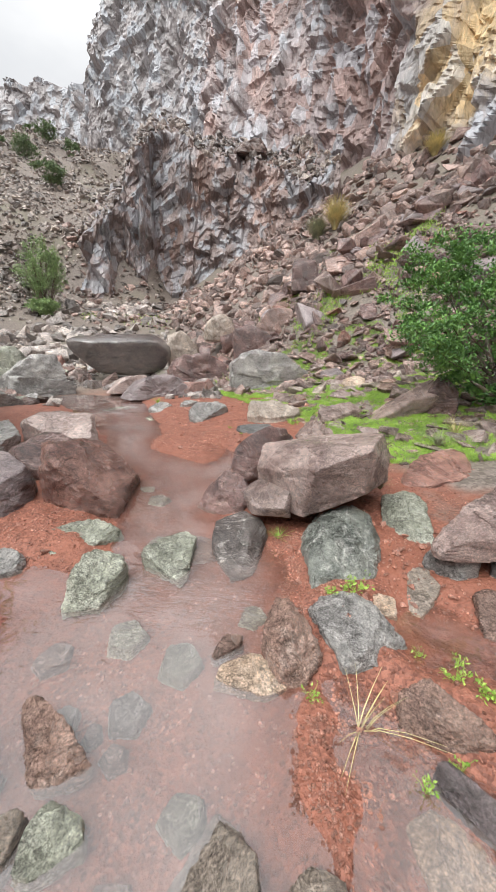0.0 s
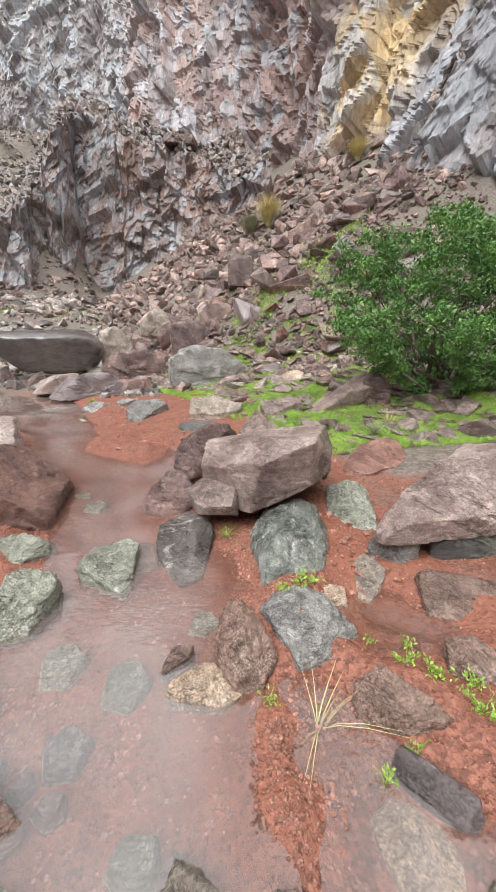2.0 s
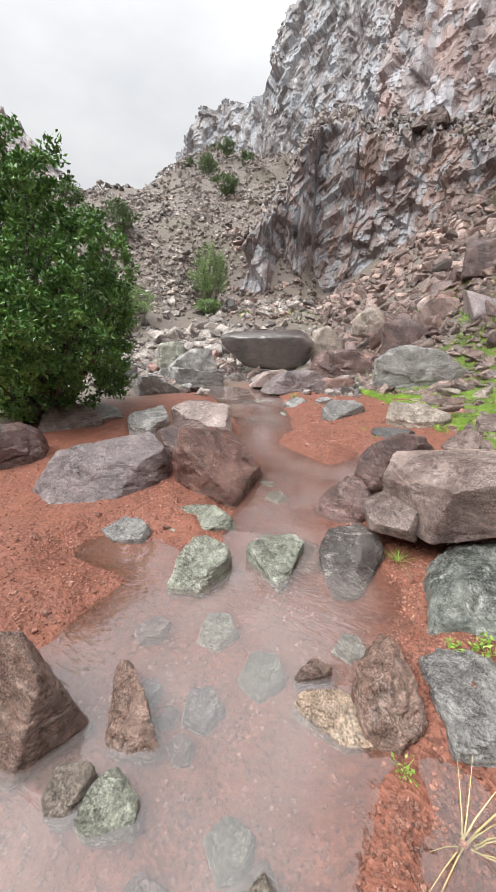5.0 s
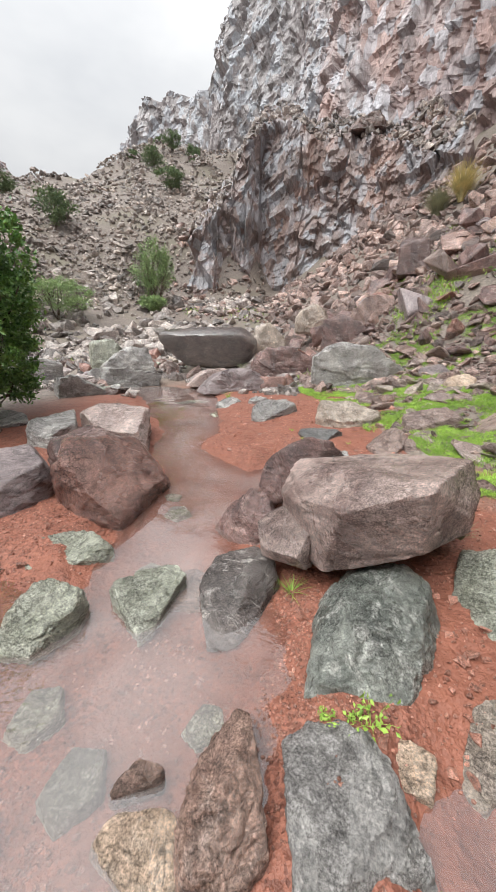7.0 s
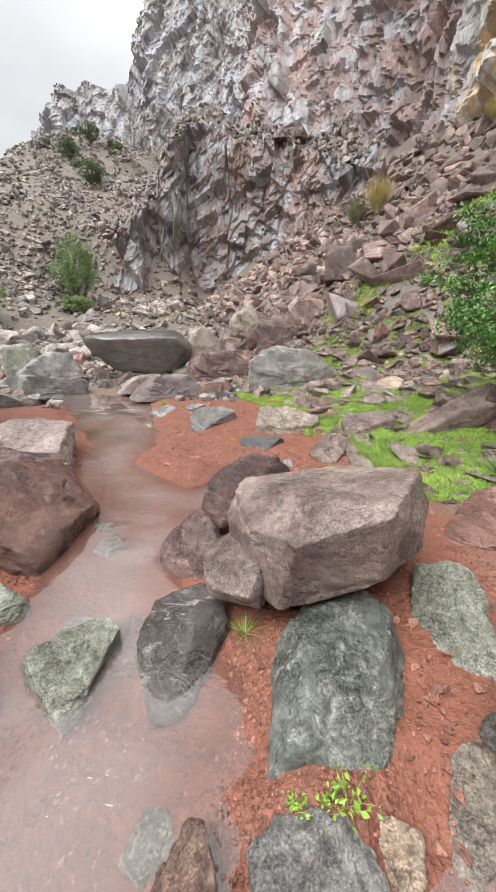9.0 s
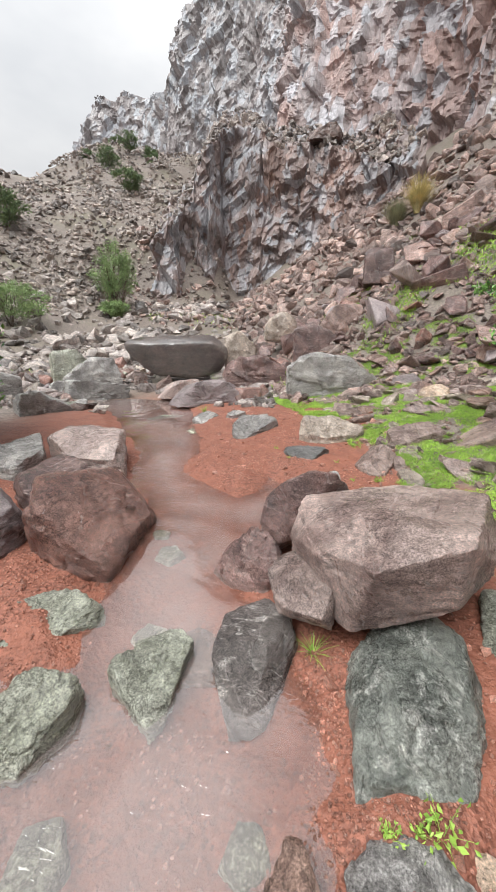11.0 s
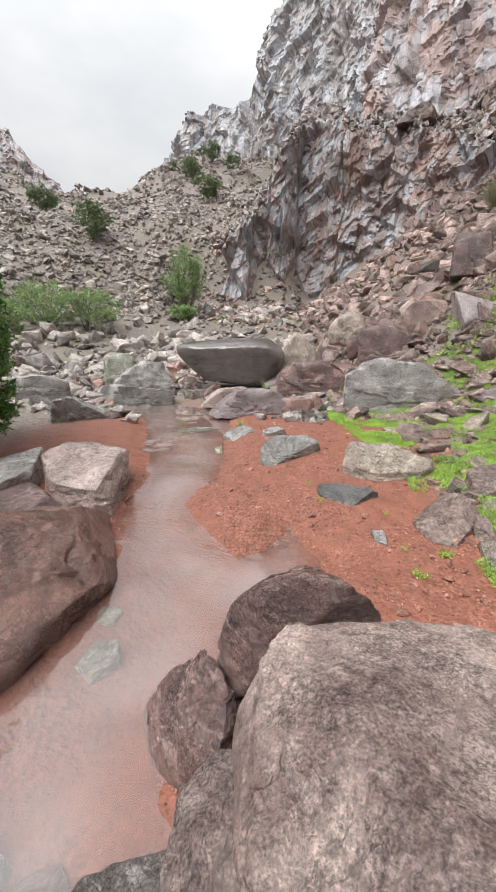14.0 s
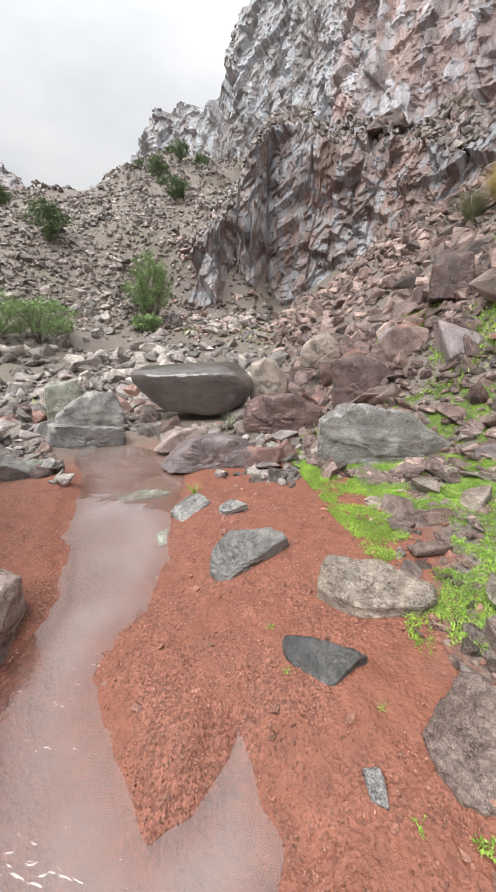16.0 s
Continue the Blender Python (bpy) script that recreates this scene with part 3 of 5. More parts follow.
water_mesh = mesh_of("water", np.stack([WX, WY, wz], -1).reshape(-1, 3), grid_faces(len(wx), len(wy)), MAT_WATER)
w_gap = water_gap(WX.ravel(), WY.ravel())
w_run = np.full(w_gap.shape, 0.06)
for rx, ry, rr, amount in RUNS:
    w_run = np.maximum(w_run, amount * (1 - smooth(0.35 * rr, rr, np.hypot(WX.ravel() - rx, WY.ravel() - ry))))
for key, values in (("depth", 0.2 + 0.8 * smooth(0.0, 0.4, -w_gap)), ("run", w_run)):
    layer = water_mesh.attributes.new(key, "FLOAT", "POINT")
    layer.data.foreach_set("value", values.astype(np.float32))
water = new("water", water_mesh)
water.visible_shadow = False
tagged(water, "shallow silty pink stream water over red gravel", "water", kind="structure")

# ---------------------------------------------------------------- cliffs


SHELVES = []


def cliff(name, label, line, tops, base, step, material, seed, batter=0.34, bite=1.0, ledge=0.0, back=(0.0, 1.0)):
    """A wall of broken rock above a line on the plan; tops: its height over that line; ledge: a sloping shelf behind its top."""
    line, tops = np.array(line, float), np.array(tops, float)
    seg = np.hypot(*np.diff(line, axis=0).T)
    at = np.concatenate([[0], np.cumsum(seg)])
    s = np.arange(0, at[-1], step)
    top = np.interp(s, at, tops) + 1.4 * bite * noise3(np.stack([s * 0.35, s * 0, s * 0], -1), seed) + 0.7 * bite * blocks(s, s * 0, 1.7, 1.0, seed + 9)
    px, py = np.interp(s, at, line[:, 0]), np.interp(s, at, line[:, 1])
    tx, ty = np.gradient(np.convolve(np.pad(px, 20, mode="edge"), np.ones(41) / 41, "valid")), np.gradient(np.convolve(np.pad(py, 20, mode="edge"), np.ones(41) / 41, "valid"))
    tl = np.hypot(tx, ty)
    nx, ny = ty / tl, -tx / tl
    rows = int((tops.max() - base) / step)
    v = np.linspace(0, 1, rows)
    S, V = np.meshgrid(s, v, indexing="ij")
    H = base + V * (top[:, None] - base)
    ss, hh = S.ravel(), H.ravel()
    warp = fbm(np.stack([ss * 0.11, hh * 0.09, ss * 0 + 5], -1), 3, seed + 30)
    lean = ss - 0.22 * hh + 0.7 * bite * warp
    hh = hh + 0.8 * bite * noise3(np.stack([ss * 0.2, hh * 0.2, ss * 0 + 9], -1), seed + 31)
    d = 3.0 * fbm(np.stack([lean * 0.07, hh * 0.045, ss * 0], -1), 3, seed) * bite
    skew = lean + 0.16 * hh
    d += 1.7 * bite * joints(lean, hh - 0.35 * ss, 5.2 * bite, 9.0 * bite, seed + 1, 0.7, 0.9)
    d += 0.85 * bite * joints(skew, hh + 0.3 * ss, 2.0 * bite, 3.3 * bite, seed + 2, 0.8, 0.9)
    d += 0.45 * bite * joints(lean + 0.3 * d, hh - 0.45 * ss, 0.95 * bite, 1.5 * bite, seed + 3, 0.9, 0.9)
    d += 0.16 * bite * joints(skew, hh + 0.2 * ss, 0.45 * bite, 0.7 * bite, seed + 5, 1.0, 0.9)
    d += 0.05 * bite * fbm(np.stack([ss * 1.8, hh * 1.5, d], -1), 3, seed + 4)
    d = d.reshape(S.shape) - 0.03 * (H - base)
    # every block rests on the rock below it: short overhangs only
    lip = d - 1.3 * H
    d = np.maximum.accumulate(lip[:, ::-1], axis=1)[:, ::-1] + 1.3 * H
    run = (batter - 0.03) * (H - base)
    bx, by = back[0] * run, back[1] * run
    X, Y, Z = px[:, None] + nx[:, None] * d + bx, py[:, None] + ny[:, None] * d + by, H
    if ledge:
        deep = np.linspace(0.04, 1, 60) ** 1.2
        e = ledge * deep[None, :] + 0 * px[:, None]
        lump = 0.5 * blocks(np.repeat(ss.reshape(S.shape)[:, -1:], 60, 1).ravel(), np.tile(deep * ledge, len(s)), 0.9, 0.9, seed + 6).reshape(len(s), 60)
        X = np.hstack([X, X[:, -1:] + back[0] * e])
        Y = np.hstack([Y, Y[:, -1:] + back[1] * e])
        Z = np.hstack([Z, Z[:, -1:] + 0.62 * e + lump * np.clip(deep * 6, 0, 1)])
    ob = new(name, mesh_of(name, np.stack([X, Y, Z], -1).reshape(-1, 3), grid_faces(*X.shape), material, False))
    if ledge:
        SHELVES.append(np.stack([X, Y, Z], -1)[:, rows:].reshape(-1, 3))
    return tagged(ob, label, "cliff", kind="structure")


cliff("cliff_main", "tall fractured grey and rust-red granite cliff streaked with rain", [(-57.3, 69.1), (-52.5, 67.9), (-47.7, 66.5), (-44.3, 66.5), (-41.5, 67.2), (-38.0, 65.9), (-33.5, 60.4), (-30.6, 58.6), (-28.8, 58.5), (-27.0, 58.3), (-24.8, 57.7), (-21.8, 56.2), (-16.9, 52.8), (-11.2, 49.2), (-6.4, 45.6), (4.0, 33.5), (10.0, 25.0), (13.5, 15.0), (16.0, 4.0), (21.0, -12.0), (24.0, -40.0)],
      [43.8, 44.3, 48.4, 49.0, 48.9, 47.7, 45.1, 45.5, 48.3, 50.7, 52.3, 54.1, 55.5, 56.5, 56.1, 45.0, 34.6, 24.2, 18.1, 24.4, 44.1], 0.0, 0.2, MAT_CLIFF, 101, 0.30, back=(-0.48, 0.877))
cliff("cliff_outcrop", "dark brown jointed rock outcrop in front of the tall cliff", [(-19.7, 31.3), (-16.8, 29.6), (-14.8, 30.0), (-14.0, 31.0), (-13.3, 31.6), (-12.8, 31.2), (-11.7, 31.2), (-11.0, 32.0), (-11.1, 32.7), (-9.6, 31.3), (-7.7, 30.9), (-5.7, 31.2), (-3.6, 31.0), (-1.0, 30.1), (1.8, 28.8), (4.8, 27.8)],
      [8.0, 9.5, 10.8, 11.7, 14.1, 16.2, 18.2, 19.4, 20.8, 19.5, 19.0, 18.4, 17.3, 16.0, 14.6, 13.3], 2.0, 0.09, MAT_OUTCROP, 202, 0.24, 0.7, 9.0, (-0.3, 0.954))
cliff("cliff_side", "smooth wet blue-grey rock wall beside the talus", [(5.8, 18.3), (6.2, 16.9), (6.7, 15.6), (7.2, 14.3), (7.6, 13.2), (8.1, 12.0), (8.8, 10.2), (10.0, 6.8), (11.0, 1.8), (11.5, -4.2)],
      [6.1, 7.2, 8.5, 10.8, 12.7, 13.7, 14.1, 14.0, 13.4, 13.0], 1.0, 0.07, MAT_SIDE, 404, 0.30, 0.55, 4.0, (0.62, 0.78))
cliff("cliff_far", "bare brown mountain flank on the far side of the valley", [(-103.0, 20.9), (-101.1, 39.6), (-97.6, 52.6), (-93.5, 63.7), (-91.4, 71.9), (-90.0, 78.5)],
      [90.0, 85.6, 78.2, 71.5, 63.1, 54.8], 0.0, 0.6, MAT_OUTCROP, 303, 0.70, 1.6, back=(-0.84, 0.54))
# unseen wall, added behind the camera to cut low sky light on side faces
cliff("cliff_behind", "unseen grey rock wall added behind the camera to block low sky light", [(27.0, -28.0), (12.0, -30.0), (-6.0, -32.0), (-26.0, -30.0), (-44.0, -22.0), (-56.0, -8.0)],
      [40.0, 34.0, 30.0, 32.0, 36.0, 34.0], 0.0, 0.6, MAT_SIDE, 505, 0.3, 1.6, back=(0.2, -0.98))

# ---------------------------------------------------------------- stones


def facet_radius(dirs, faces, sharp=60.0):
    """Distance from the middle to the surface of a stone cut by faces of (bearing, dip, distance)."""
    f = np.array(faces, float)
    b, e = np.radians(f[:, 0]), np.radians(f[:, 1])
    nrm = np.stack([np.sin(b) * np.cos(e), np.cos(b) * np.cos(e), np.sin(e)], -1)
    q = np.clip(dirs @ nrm.T, 0, None) / np.maximum(f[:, 2], 0.01)
    big = q.max(axis=1, keepdims=True)
    return 1.0 / (big[:, 0] * ((q / big) ** sharp).sum(axis=1) ** (1 / sharp))


def chipped(faces, rng, count, bite):
    """Adds small breaks along the edges of a stone."""
    extra = []
    test = ICO[3][0]
    pts = test * facet_radius(test, faces)[:, None]
    for _ in range(count):
        b, e = rng.uniform(-180, 180), rng.uniform(-10, 75)
        nrm = np.array([math.sin(radians(b)) * math.cos(radians(e)), math.cos(radians(b)) * math.cos(radians(e)), math.sin(radians(e))])
        extra.append((b, e, float((pts @ nrm).max()) * (1 - rng.uniform(0.3, 1.0) * bite)))
    return list(faces) + extra


def stone_mesh(name, faces, seed, level, material, rough=0.026, chips=13, bite=0.09, sharp=130.0, relief=1.0):
    rng = random.Random(seed)
    dirs, tri = ICO[level]
    ext = np.array([max(f[2] for f in faces)] * 3)
    pts = ICO[3][0] * facet_radius(ICO[3][0], faces)[:, None]
    ext = np.ptp(pts, axis=0)
    dirs = dirs * ext
    dirs = dirs / np.linalg.norm(dirs, axis=1)[:, None]
    p = dirs * facet_radius(dirs, chipped(faces, rng, chips, bite), sharp)[:, None]
    size = float(ext.mean())
    q = p / size + seed * 3.7
    if level >= 3:
        lay = (p @ np.array([rng.uniform(-0.5, 0.5), rng.uniform(-0.5, 0.5), 1.0])) / size
        h = rough * (fbm(q * 2.4, 4, seed, 0.5) * 0.8 - 0.9 * np.abs(fbm(q * 4.5, 3, seed + 50, 0.5)) + 0.9 * blocks(q[:, 0] * 4 + lay * 3, lay * 7 + q[:, 1] * 2, 1.0, 1.0, seed + 7, 0.7) + 0.35)
        h -= rough * 0.9 * np.clip(0.12 - np.abs(fbm(q * np.array([1.6, 1.6, 2.8]), 4, seed + 60, 0.55)), 0, 1) * 6
        h += rough * 0.45 * fbm(q * 12, 4, seed + 80, 0.65)
        p = p + dirs * (h * size * relief)[:, None]
    else:
        p = p * (1 + rough * 2 * noise3(q * 3, seed))[:, None]
    me = mesh_of(name, p, tri, material, level >= 3)
    if level >= 3:
        me.set_sharp_from_angle(angle=radians(32))
    return me


SEED = [10]
HEROES = []


def boulder(kind, at, faces, label, level=5, name="boulder", **more):
    SEED[0] += 1
    ob = new(name, stone_mesh(name, faces, SEED[0], level, ROCK[kind], **more))
    ob.location = at
    HEROES.append((at[0], at[1], max(f[2] for f in faces if f[1] < 40)))
    return tagged(ob, label, name)


boulder("warm", (0.62, 3.25, 0.56), [(-110, 69, 0.282), (166, -11, 0.536), (-142, 1, 0.58), (-121, -4, 0.57), (-74, -6, 0.636), (109, 20, 0.556), (-29, -9, 0.532), (30, -3, 0.634), (130, -59, 0.364), (-180, -90, 0.31), (126, -7, 0.529), (-41, 80, 0.232)],
        "large flat-topped brown granite boulder resting on green stones", 6, "boulder", rough=0.011, chips=6, bite=0.03, sharp=400.0)
boulder("warm", (0.07, 2.92, 0.31), [(-100, 69, 0.103), (-71, -10, 0.248), (-124, 57, 0.092), (-111, -14, 0.16), (0, 0, 0.28), (-14, -22, 0.271), (-145, 50, 0.123), (-163, -22, 0.185), (119, 11, 0.29), (-168, -31, 0.181), (90, 0, 0.23), (-177, -72, 0.13)],
        "broken brown granite foot of the large slab", 6, "boulder", rough=0.016, chips=4, bite=0.04, sharp=220.0)
boulder("wine", (0.015, 3.76, 0.465), [(-122, 41, 0.308), (-69, 2, 0.296), (-168, 23, 0.228), (-152, -1, 0.341), (-90, -11, 0.38), (-65, 57, 0.281), (-41, 4, 0.208), (168, 21, 0.172), (156, 15, 0.144), (-4, 65, 0.314), (141, 0, 0.116), (22, 43, 0.319), (59, -5, 0.398), (135, -10, 0.13), (16, 24, 0.302), (137, -38, 0.185), (90, -73, 0.256), (4, -44, 0.267), (-18, -9, 0.193)],
        "dark rounded boulder leaning behind the flat slab", 6, "boulder", rough=0.02, chips=6, bite=0.05, sharp=60.0)
boulder("wine", (-0.41, 3.41, 0.145), [(-126, 33, 0.111), (-57, -8, 0.259), (102, -87, 0.219), (-141, 24, 0.123), (-120, 46, 0.102), (-36, 22, 0.193), (-163, 57, 0.11), (33, 25, 0.214), (14, 15, 0.201), (87, 9, 0.285), (-162, 22, 0.129), (102, -14, 0.304)],
        "dark wine-red boulder with pink veins at the water", 6, "boulder", rough=0.035, chips=8, bite=0.06)
boulder("striped", (-0.14, 2.56, 0.025), [(-105, 84, 0.133), (-41, 9, 0.337), (75, 77, 0.164), (24, -10, 0.341), (13, -21, 0.319), (-95, 9, 0.233), (-72, -9, 0.276), (-173, 63, 0.106), (-145, 33, 0.188), (-121, -5, 0.213), (113, 39, 0.143), (101, 8, 0.189), (-21, -88, 0.14), (120, -61, 0.215)],
        "dark grey boulder streaked with white standing in the stream", 6, "boulder", rough=0.016, chips=5, bite=0.05, sharp=300.0)
boulder("green", (0.755, 2.57, 0.095), [(-55, 76, 0.239), (-12, 20, 0.432), (95, 71, 0.209), (39, 1, 0.373), (-72, 38, 0.296), (-53, 4, 0.349), (-91, 35, 0.292), (-95, 8, 0.341), (-57, -7, 0.355), (-95, 73, 0.234), (-102, 49, 0.276), (99, 35, 0.246), (113, 6, 0.293), (50, -28, 0.352), (153, 47, 0.294), (-114, 44, 0.318), (173, 39, 0.356), (174, -1, 0.498), (-57, -84, 0.23)],
        "big grey-green boulder with pale streaks beside red sand", 6, "boulder", rough=0.026, chips=8, bite=0.05, sharp=160.0)
boulder("grey", (0.68, 1.70, -0.01), [(-117, 82, 0.11), (-111, 0, 0.21), (-46, 0, 0.28), (62, 0, 0.21), (37, 0, 0.23), (135, 58, 0.17), (138, 0, 0.26), (46, 63, 0.19), (166, 0, 0.31), (74, 47, 0.2), (0, -90, 0.08)],
        "flat grey rock with a cracked top at the pool", 6, "rock", rough=0.035)
boulder("rust", (0.29, 1.52, 0.01), [(60, 0, 0.12), (-74, 0, 0.17), (-81, 63, 0.16), (133, 54, 0.14), (-114, 0, 0.15), (39, 72, 0.18), (122, 0, 0.18), (-175, 0, 0.23), (0, -90, 0.1)],
        "pointed reddish-brown rock standing in the pool", 6, "rock", rough=0.035)
boulder("ochre", (0.07, 1.33, -0.04), [(-163, 85, 0.06), (47, 0, 0.12), (-167, 0, 0.09), (-22, 0, 0.11), (146, 0, 0.15), (-71, 0, 0.16), (0, -90, 0.05)],
        "low yellowish-pink rock awash in the pool", 5, "rock")
boulder("rust", (-0.07, 1.49, -0.01), [(-60, 0, 0.04), (142, 0, 0.03), (-16, 0, 0.04), (164, 55, 0.05), (146, 27, 0.04), (85, 0, 0.09), (171, 0, 0.07), (0, -90, 0.07)],
        "small brown and white rock in the pool", 5, "stone")
boulder("pale", (-0.67, 2.35, -0.01), [(114, 75, 0.1), (-154, 0, 0.19), (-57, 0, 0.15), (86, 0, 0.17), (-10, 0, 0.27), (6, 17, 0.29), (-49, 70, 0.17), (32, 0, 0.3), (117, 0, 0.26), (-110, 0, 0.24), (-161, 23, 0.21), (0, -90, 0.08)],
        "wedge-shaped greenish rock in the gap of the stream", 6, "rock", rough=0.035)
boulder("pale", (-1.08, 1.88, 0.02), [(-29, 0, 0.17), (122, 57, 0.13), (-103, 0, 0.16), (-66, 0, 0.15), (103, 0, 0.14), (73, 0, 0.2), (158, 23, 0.15), (-149, 40, 0.18), (-169, 63, 0.18), (158, 0, 0.17), (0, -90, 0.11)],
        "pale green upright rock at the edge of the pool", 6, "rock", rough=0.035)
boulder("pale", (-1.50, 2.53, -0.01), [(162, 79, 0.09), (-86, 0, 0.31), (7, 0, 0.22), (-29, 0, 0.23), (176, 0, 0.28), (129, 0, 0.18), (23, 47, 0.23), (110, 44, 0.18), (0, -90, 0.08)],
        "flat pale green rock beside the stream", 6, "rock")
boulder("red", (-1.97, 3.68, 0.10), [(85, 53, 0.32), (-89, 0, 0.53), (-162, 0, 0.7), (-114, 0, 0.52), (45, 33, 0.39), (-26, 76, 0.52), (81, 0, 0.43), (39, 0, 0.54), (0, -90, 0.19)],
        "large smooth reddish boulder tilted over the stream", 6, "boulder", rough=0.02)
boulder("pink", (-3.27, 5.27, 0.18), [(149, 77, 0.35), (58, 0, 0.4), (-147, 0, 0.54), (-4, 0, 0.47), (-85, 0, 0.66), (163, 0, 0.67), (14, 68, 0.49), (68, 28, 0.45), (0, -90, 0.26)],
        "pale pink boulder behind the reddish one", 6, "boulder", rough=0.022)
boulder("mauve", (-3.1, 2.735, 0.235), [(-171, 41, 0.472), (-169, 0, 0.807), (-138, 35, 0.499), (-128, 0, 0.711), (134, 39, 0.433), (128, -62, 0.557), (137, -73, 0.47), (106, 15, 0.612), (106, 0, 0.7), (58, 5, 0.796), (154, 75, 0.305), (-74, 74, 0.299), (-78, 62, 0.32), (132, 64, 0.339), (31, 27, 0.709), (-59, 19, 0.572), (-111, -34, 0.677), (-23, -28, 0.635), (0, -90, 0.385)],
        "wide low mauve boulder wet with rain", 6, "boulder", rough=0.014, chips=5, bite=0.04)
boulder("wine", (-2.83, 4.01, 0.13), [(150, 57, 0.34), (164, 79, 0.36), (96, 0, 0.4), (-76, 0, 0.44), (10, 0, 0.46), (-82, 44, 0.43), (-162, 0, 0.38), (12, 42, 0.46), (57, 0, 0.45), (-132, 0, 0.41), (154, 0, 0.43), (0, -90, 0.19)],
        "dark wine-red rock wedged between boulders", 5, "rock")
boulder("grey", (-4.20, 4.70, 0.17), [(115, 84, 0.27), (-91, 0, 0.42), (43, 0, 0.36), (-93, 49, 0.38), (86, 0, 0.44), (174, 44, 0.39), (-139, 0, 0.35), (174, 0, 0.51), (0, -90, 0.13)],
        "rounded grey rock on the gravel under the bush", 5, "rock")
boulder("rust", (-1.16, 0.66, 0.06), [(170, 18, 0.17), (-1, 0, 0.13), (-159, 11, 0.18), (17, 17, 0.16), (107, 0, 0.23), (-39, 0, 0.2), (-39, 39, 0.3), (-109, 0, 0.29), (144, 74, 0.41), (0, -90, 0.15)],
        "big rounded brown boulder at the pool edge", 6, "boulder", rough=0.025)
boulder("tan", (-0.72, 0.55, -0.02), [(-81, 0, 0.06), (-27, 0, 0.06), (136, 41, 0.06), (94, 0, 0.05), (157, 0, 0.07), (157, 22, 0.07), (-147, 0, 0.09), (0, 90, 0.16), (0, -90, 0.08)],
        "rounded olive-tan stone lying in shallow water", 5, "stone")
boulder("pale", (-0.56, 0.59, -0.03), [(-84, 0, 0.07), (13, 0, 0.09), (144, 50, 0.07), (144, 0, 0.07), (49, 74, 0.11), (68, 0, 0.12), (-169, 0, 0.1), (0, -90, 0.07)],
        "pale stone with pink patches in shallow water", 5, "stone")
boulder("rust", (-0.74, 0.88, -0.02), [(29, 0, 0.07), (-151, 61, 0.09), (-130, 0, 0.09), (-94, 0, 0.2), (162, 0, 0.15), (126, 0, 0.2), (162, 41, 0.12), (0, -90, 0.07)],
        "long brown rock with white patches at the pool edge", 5, "rock", rough=0.04)
boulder("grey", (-2.00, 2.06, -0.02), [(-177, 67, 0.08), (-3, 0, 0.11), (-31, 0, 0.14), (-166, 0, 0.14), (158, 0, 0.13), (59, 0, 0.23), (0, -90, 0.07)],
        "low grey rock beside a puddle", 5, "rock")
boulder("tan", (0.06, 0.52, -0.04), [(-64, 57, 0.1), (-149, 0, 0.12), (49, 0, 0.14), (79, 0, 0.12), (-61, 0, 0.17), (144, 0, 0.15), (-135, 28, 0.14), (-135, 77, 0.15), (0, -90, 0.1)],
        "half-sunk pinkish-grey rock in the pool", 6, "rock")
boulder("tan", (0.36, 0.52, -0.03), [(-69, 76, 0.08), (137, 0, 0.09), (17, 0, 0.1), (84, 0, 0.1), (-156, 0, 0.1), (-42, 0, 0.09), (-99, 0, 0.1), (0, -90, 0.07)],
        "tan-grey stone at the tip of the gravel spit", 5, "stone")
boulder("tan", (0.58, 0.45, -0.03), [(4, 0, 0.05), (151, 0, 0.06), (-72, 74, 0.07), (-138, 0, 0.06), (69, 0, 0.08), (151, 82, 0.09), (-62, 0, 0.08), (0, -90, 0.07)],
        "flat brown stone beside the gravel spit", 5, "stone")
boulder("tan", (1.06, 0.51, 0.00), [(153, 0, 0.07), (-10, 0, 0.08), (-80, 68, 0.1), (80, 0, 0.11), (-71, 0, 0.08), (-133, 0, 0.1), (-92, 35, 0.09), (0, -90, 0.09)],
        "smooth brown stone on the wet bank", 5, "stone")
boulder("rust", (0.95, 1.15, -0.01), [(45, 0, 0.1), (-136, 56, 0.09), (-159, 32, 0.09), (11, 0, 0.12), (179, 0, 0.11), (-47, 0, 0.17), (55, 26, 0.15), (-159, 0, 0.09), (-104, 43, 0.14), (-97, 0, 0.18), (0, -90, 0.08)],
        "angular rust-brown rock on the wet bank", 6, "rock", rough=0.04)
boulder("mauve", (0.97, 0.85, -0.01), [(49, 0, 0.04), (-132, 40, 0.05), (-132, 0, 0.05), (20, 0, 0.08), (-85, 0, 0.12), (121, 0, 0.16), (-179, 0, 0.13), (-164, 29, 0.1), (0, 90, 0.11), (0, -90, 0.07)],
        "long mauve stone lying on red mud", 5, "stone")
boulder("rust", (1.44, 1.30, -0.00), [(-118, 54, 0.09), (62, 0, 0.09), (-175, 27, 0.12), (21, 0, 0.13), (-72, 0, 0.11), (99, 0, 0.14), (-175, 0, 0.13), (0, -90, 0.09)],
        "rounded orange-brown rock with a dark scar", 6, "rock")
boulder("warm", (2.12, 2.54, 0.39), [(-36, 0, 0.26), (-179, 62, 0.2), (130, 0, 0.55), (37, 0, 0.93), (176, 0, 0.34), (-85, 77, 0.27), (95, 81, 0.46), (-91, 0, 0.83), (-125, 29, 0.77), (0, -90, 0.15)],
        "large overhanging brown-grey boulder on smaller rocks", 6, "boulder", rough=0.022)
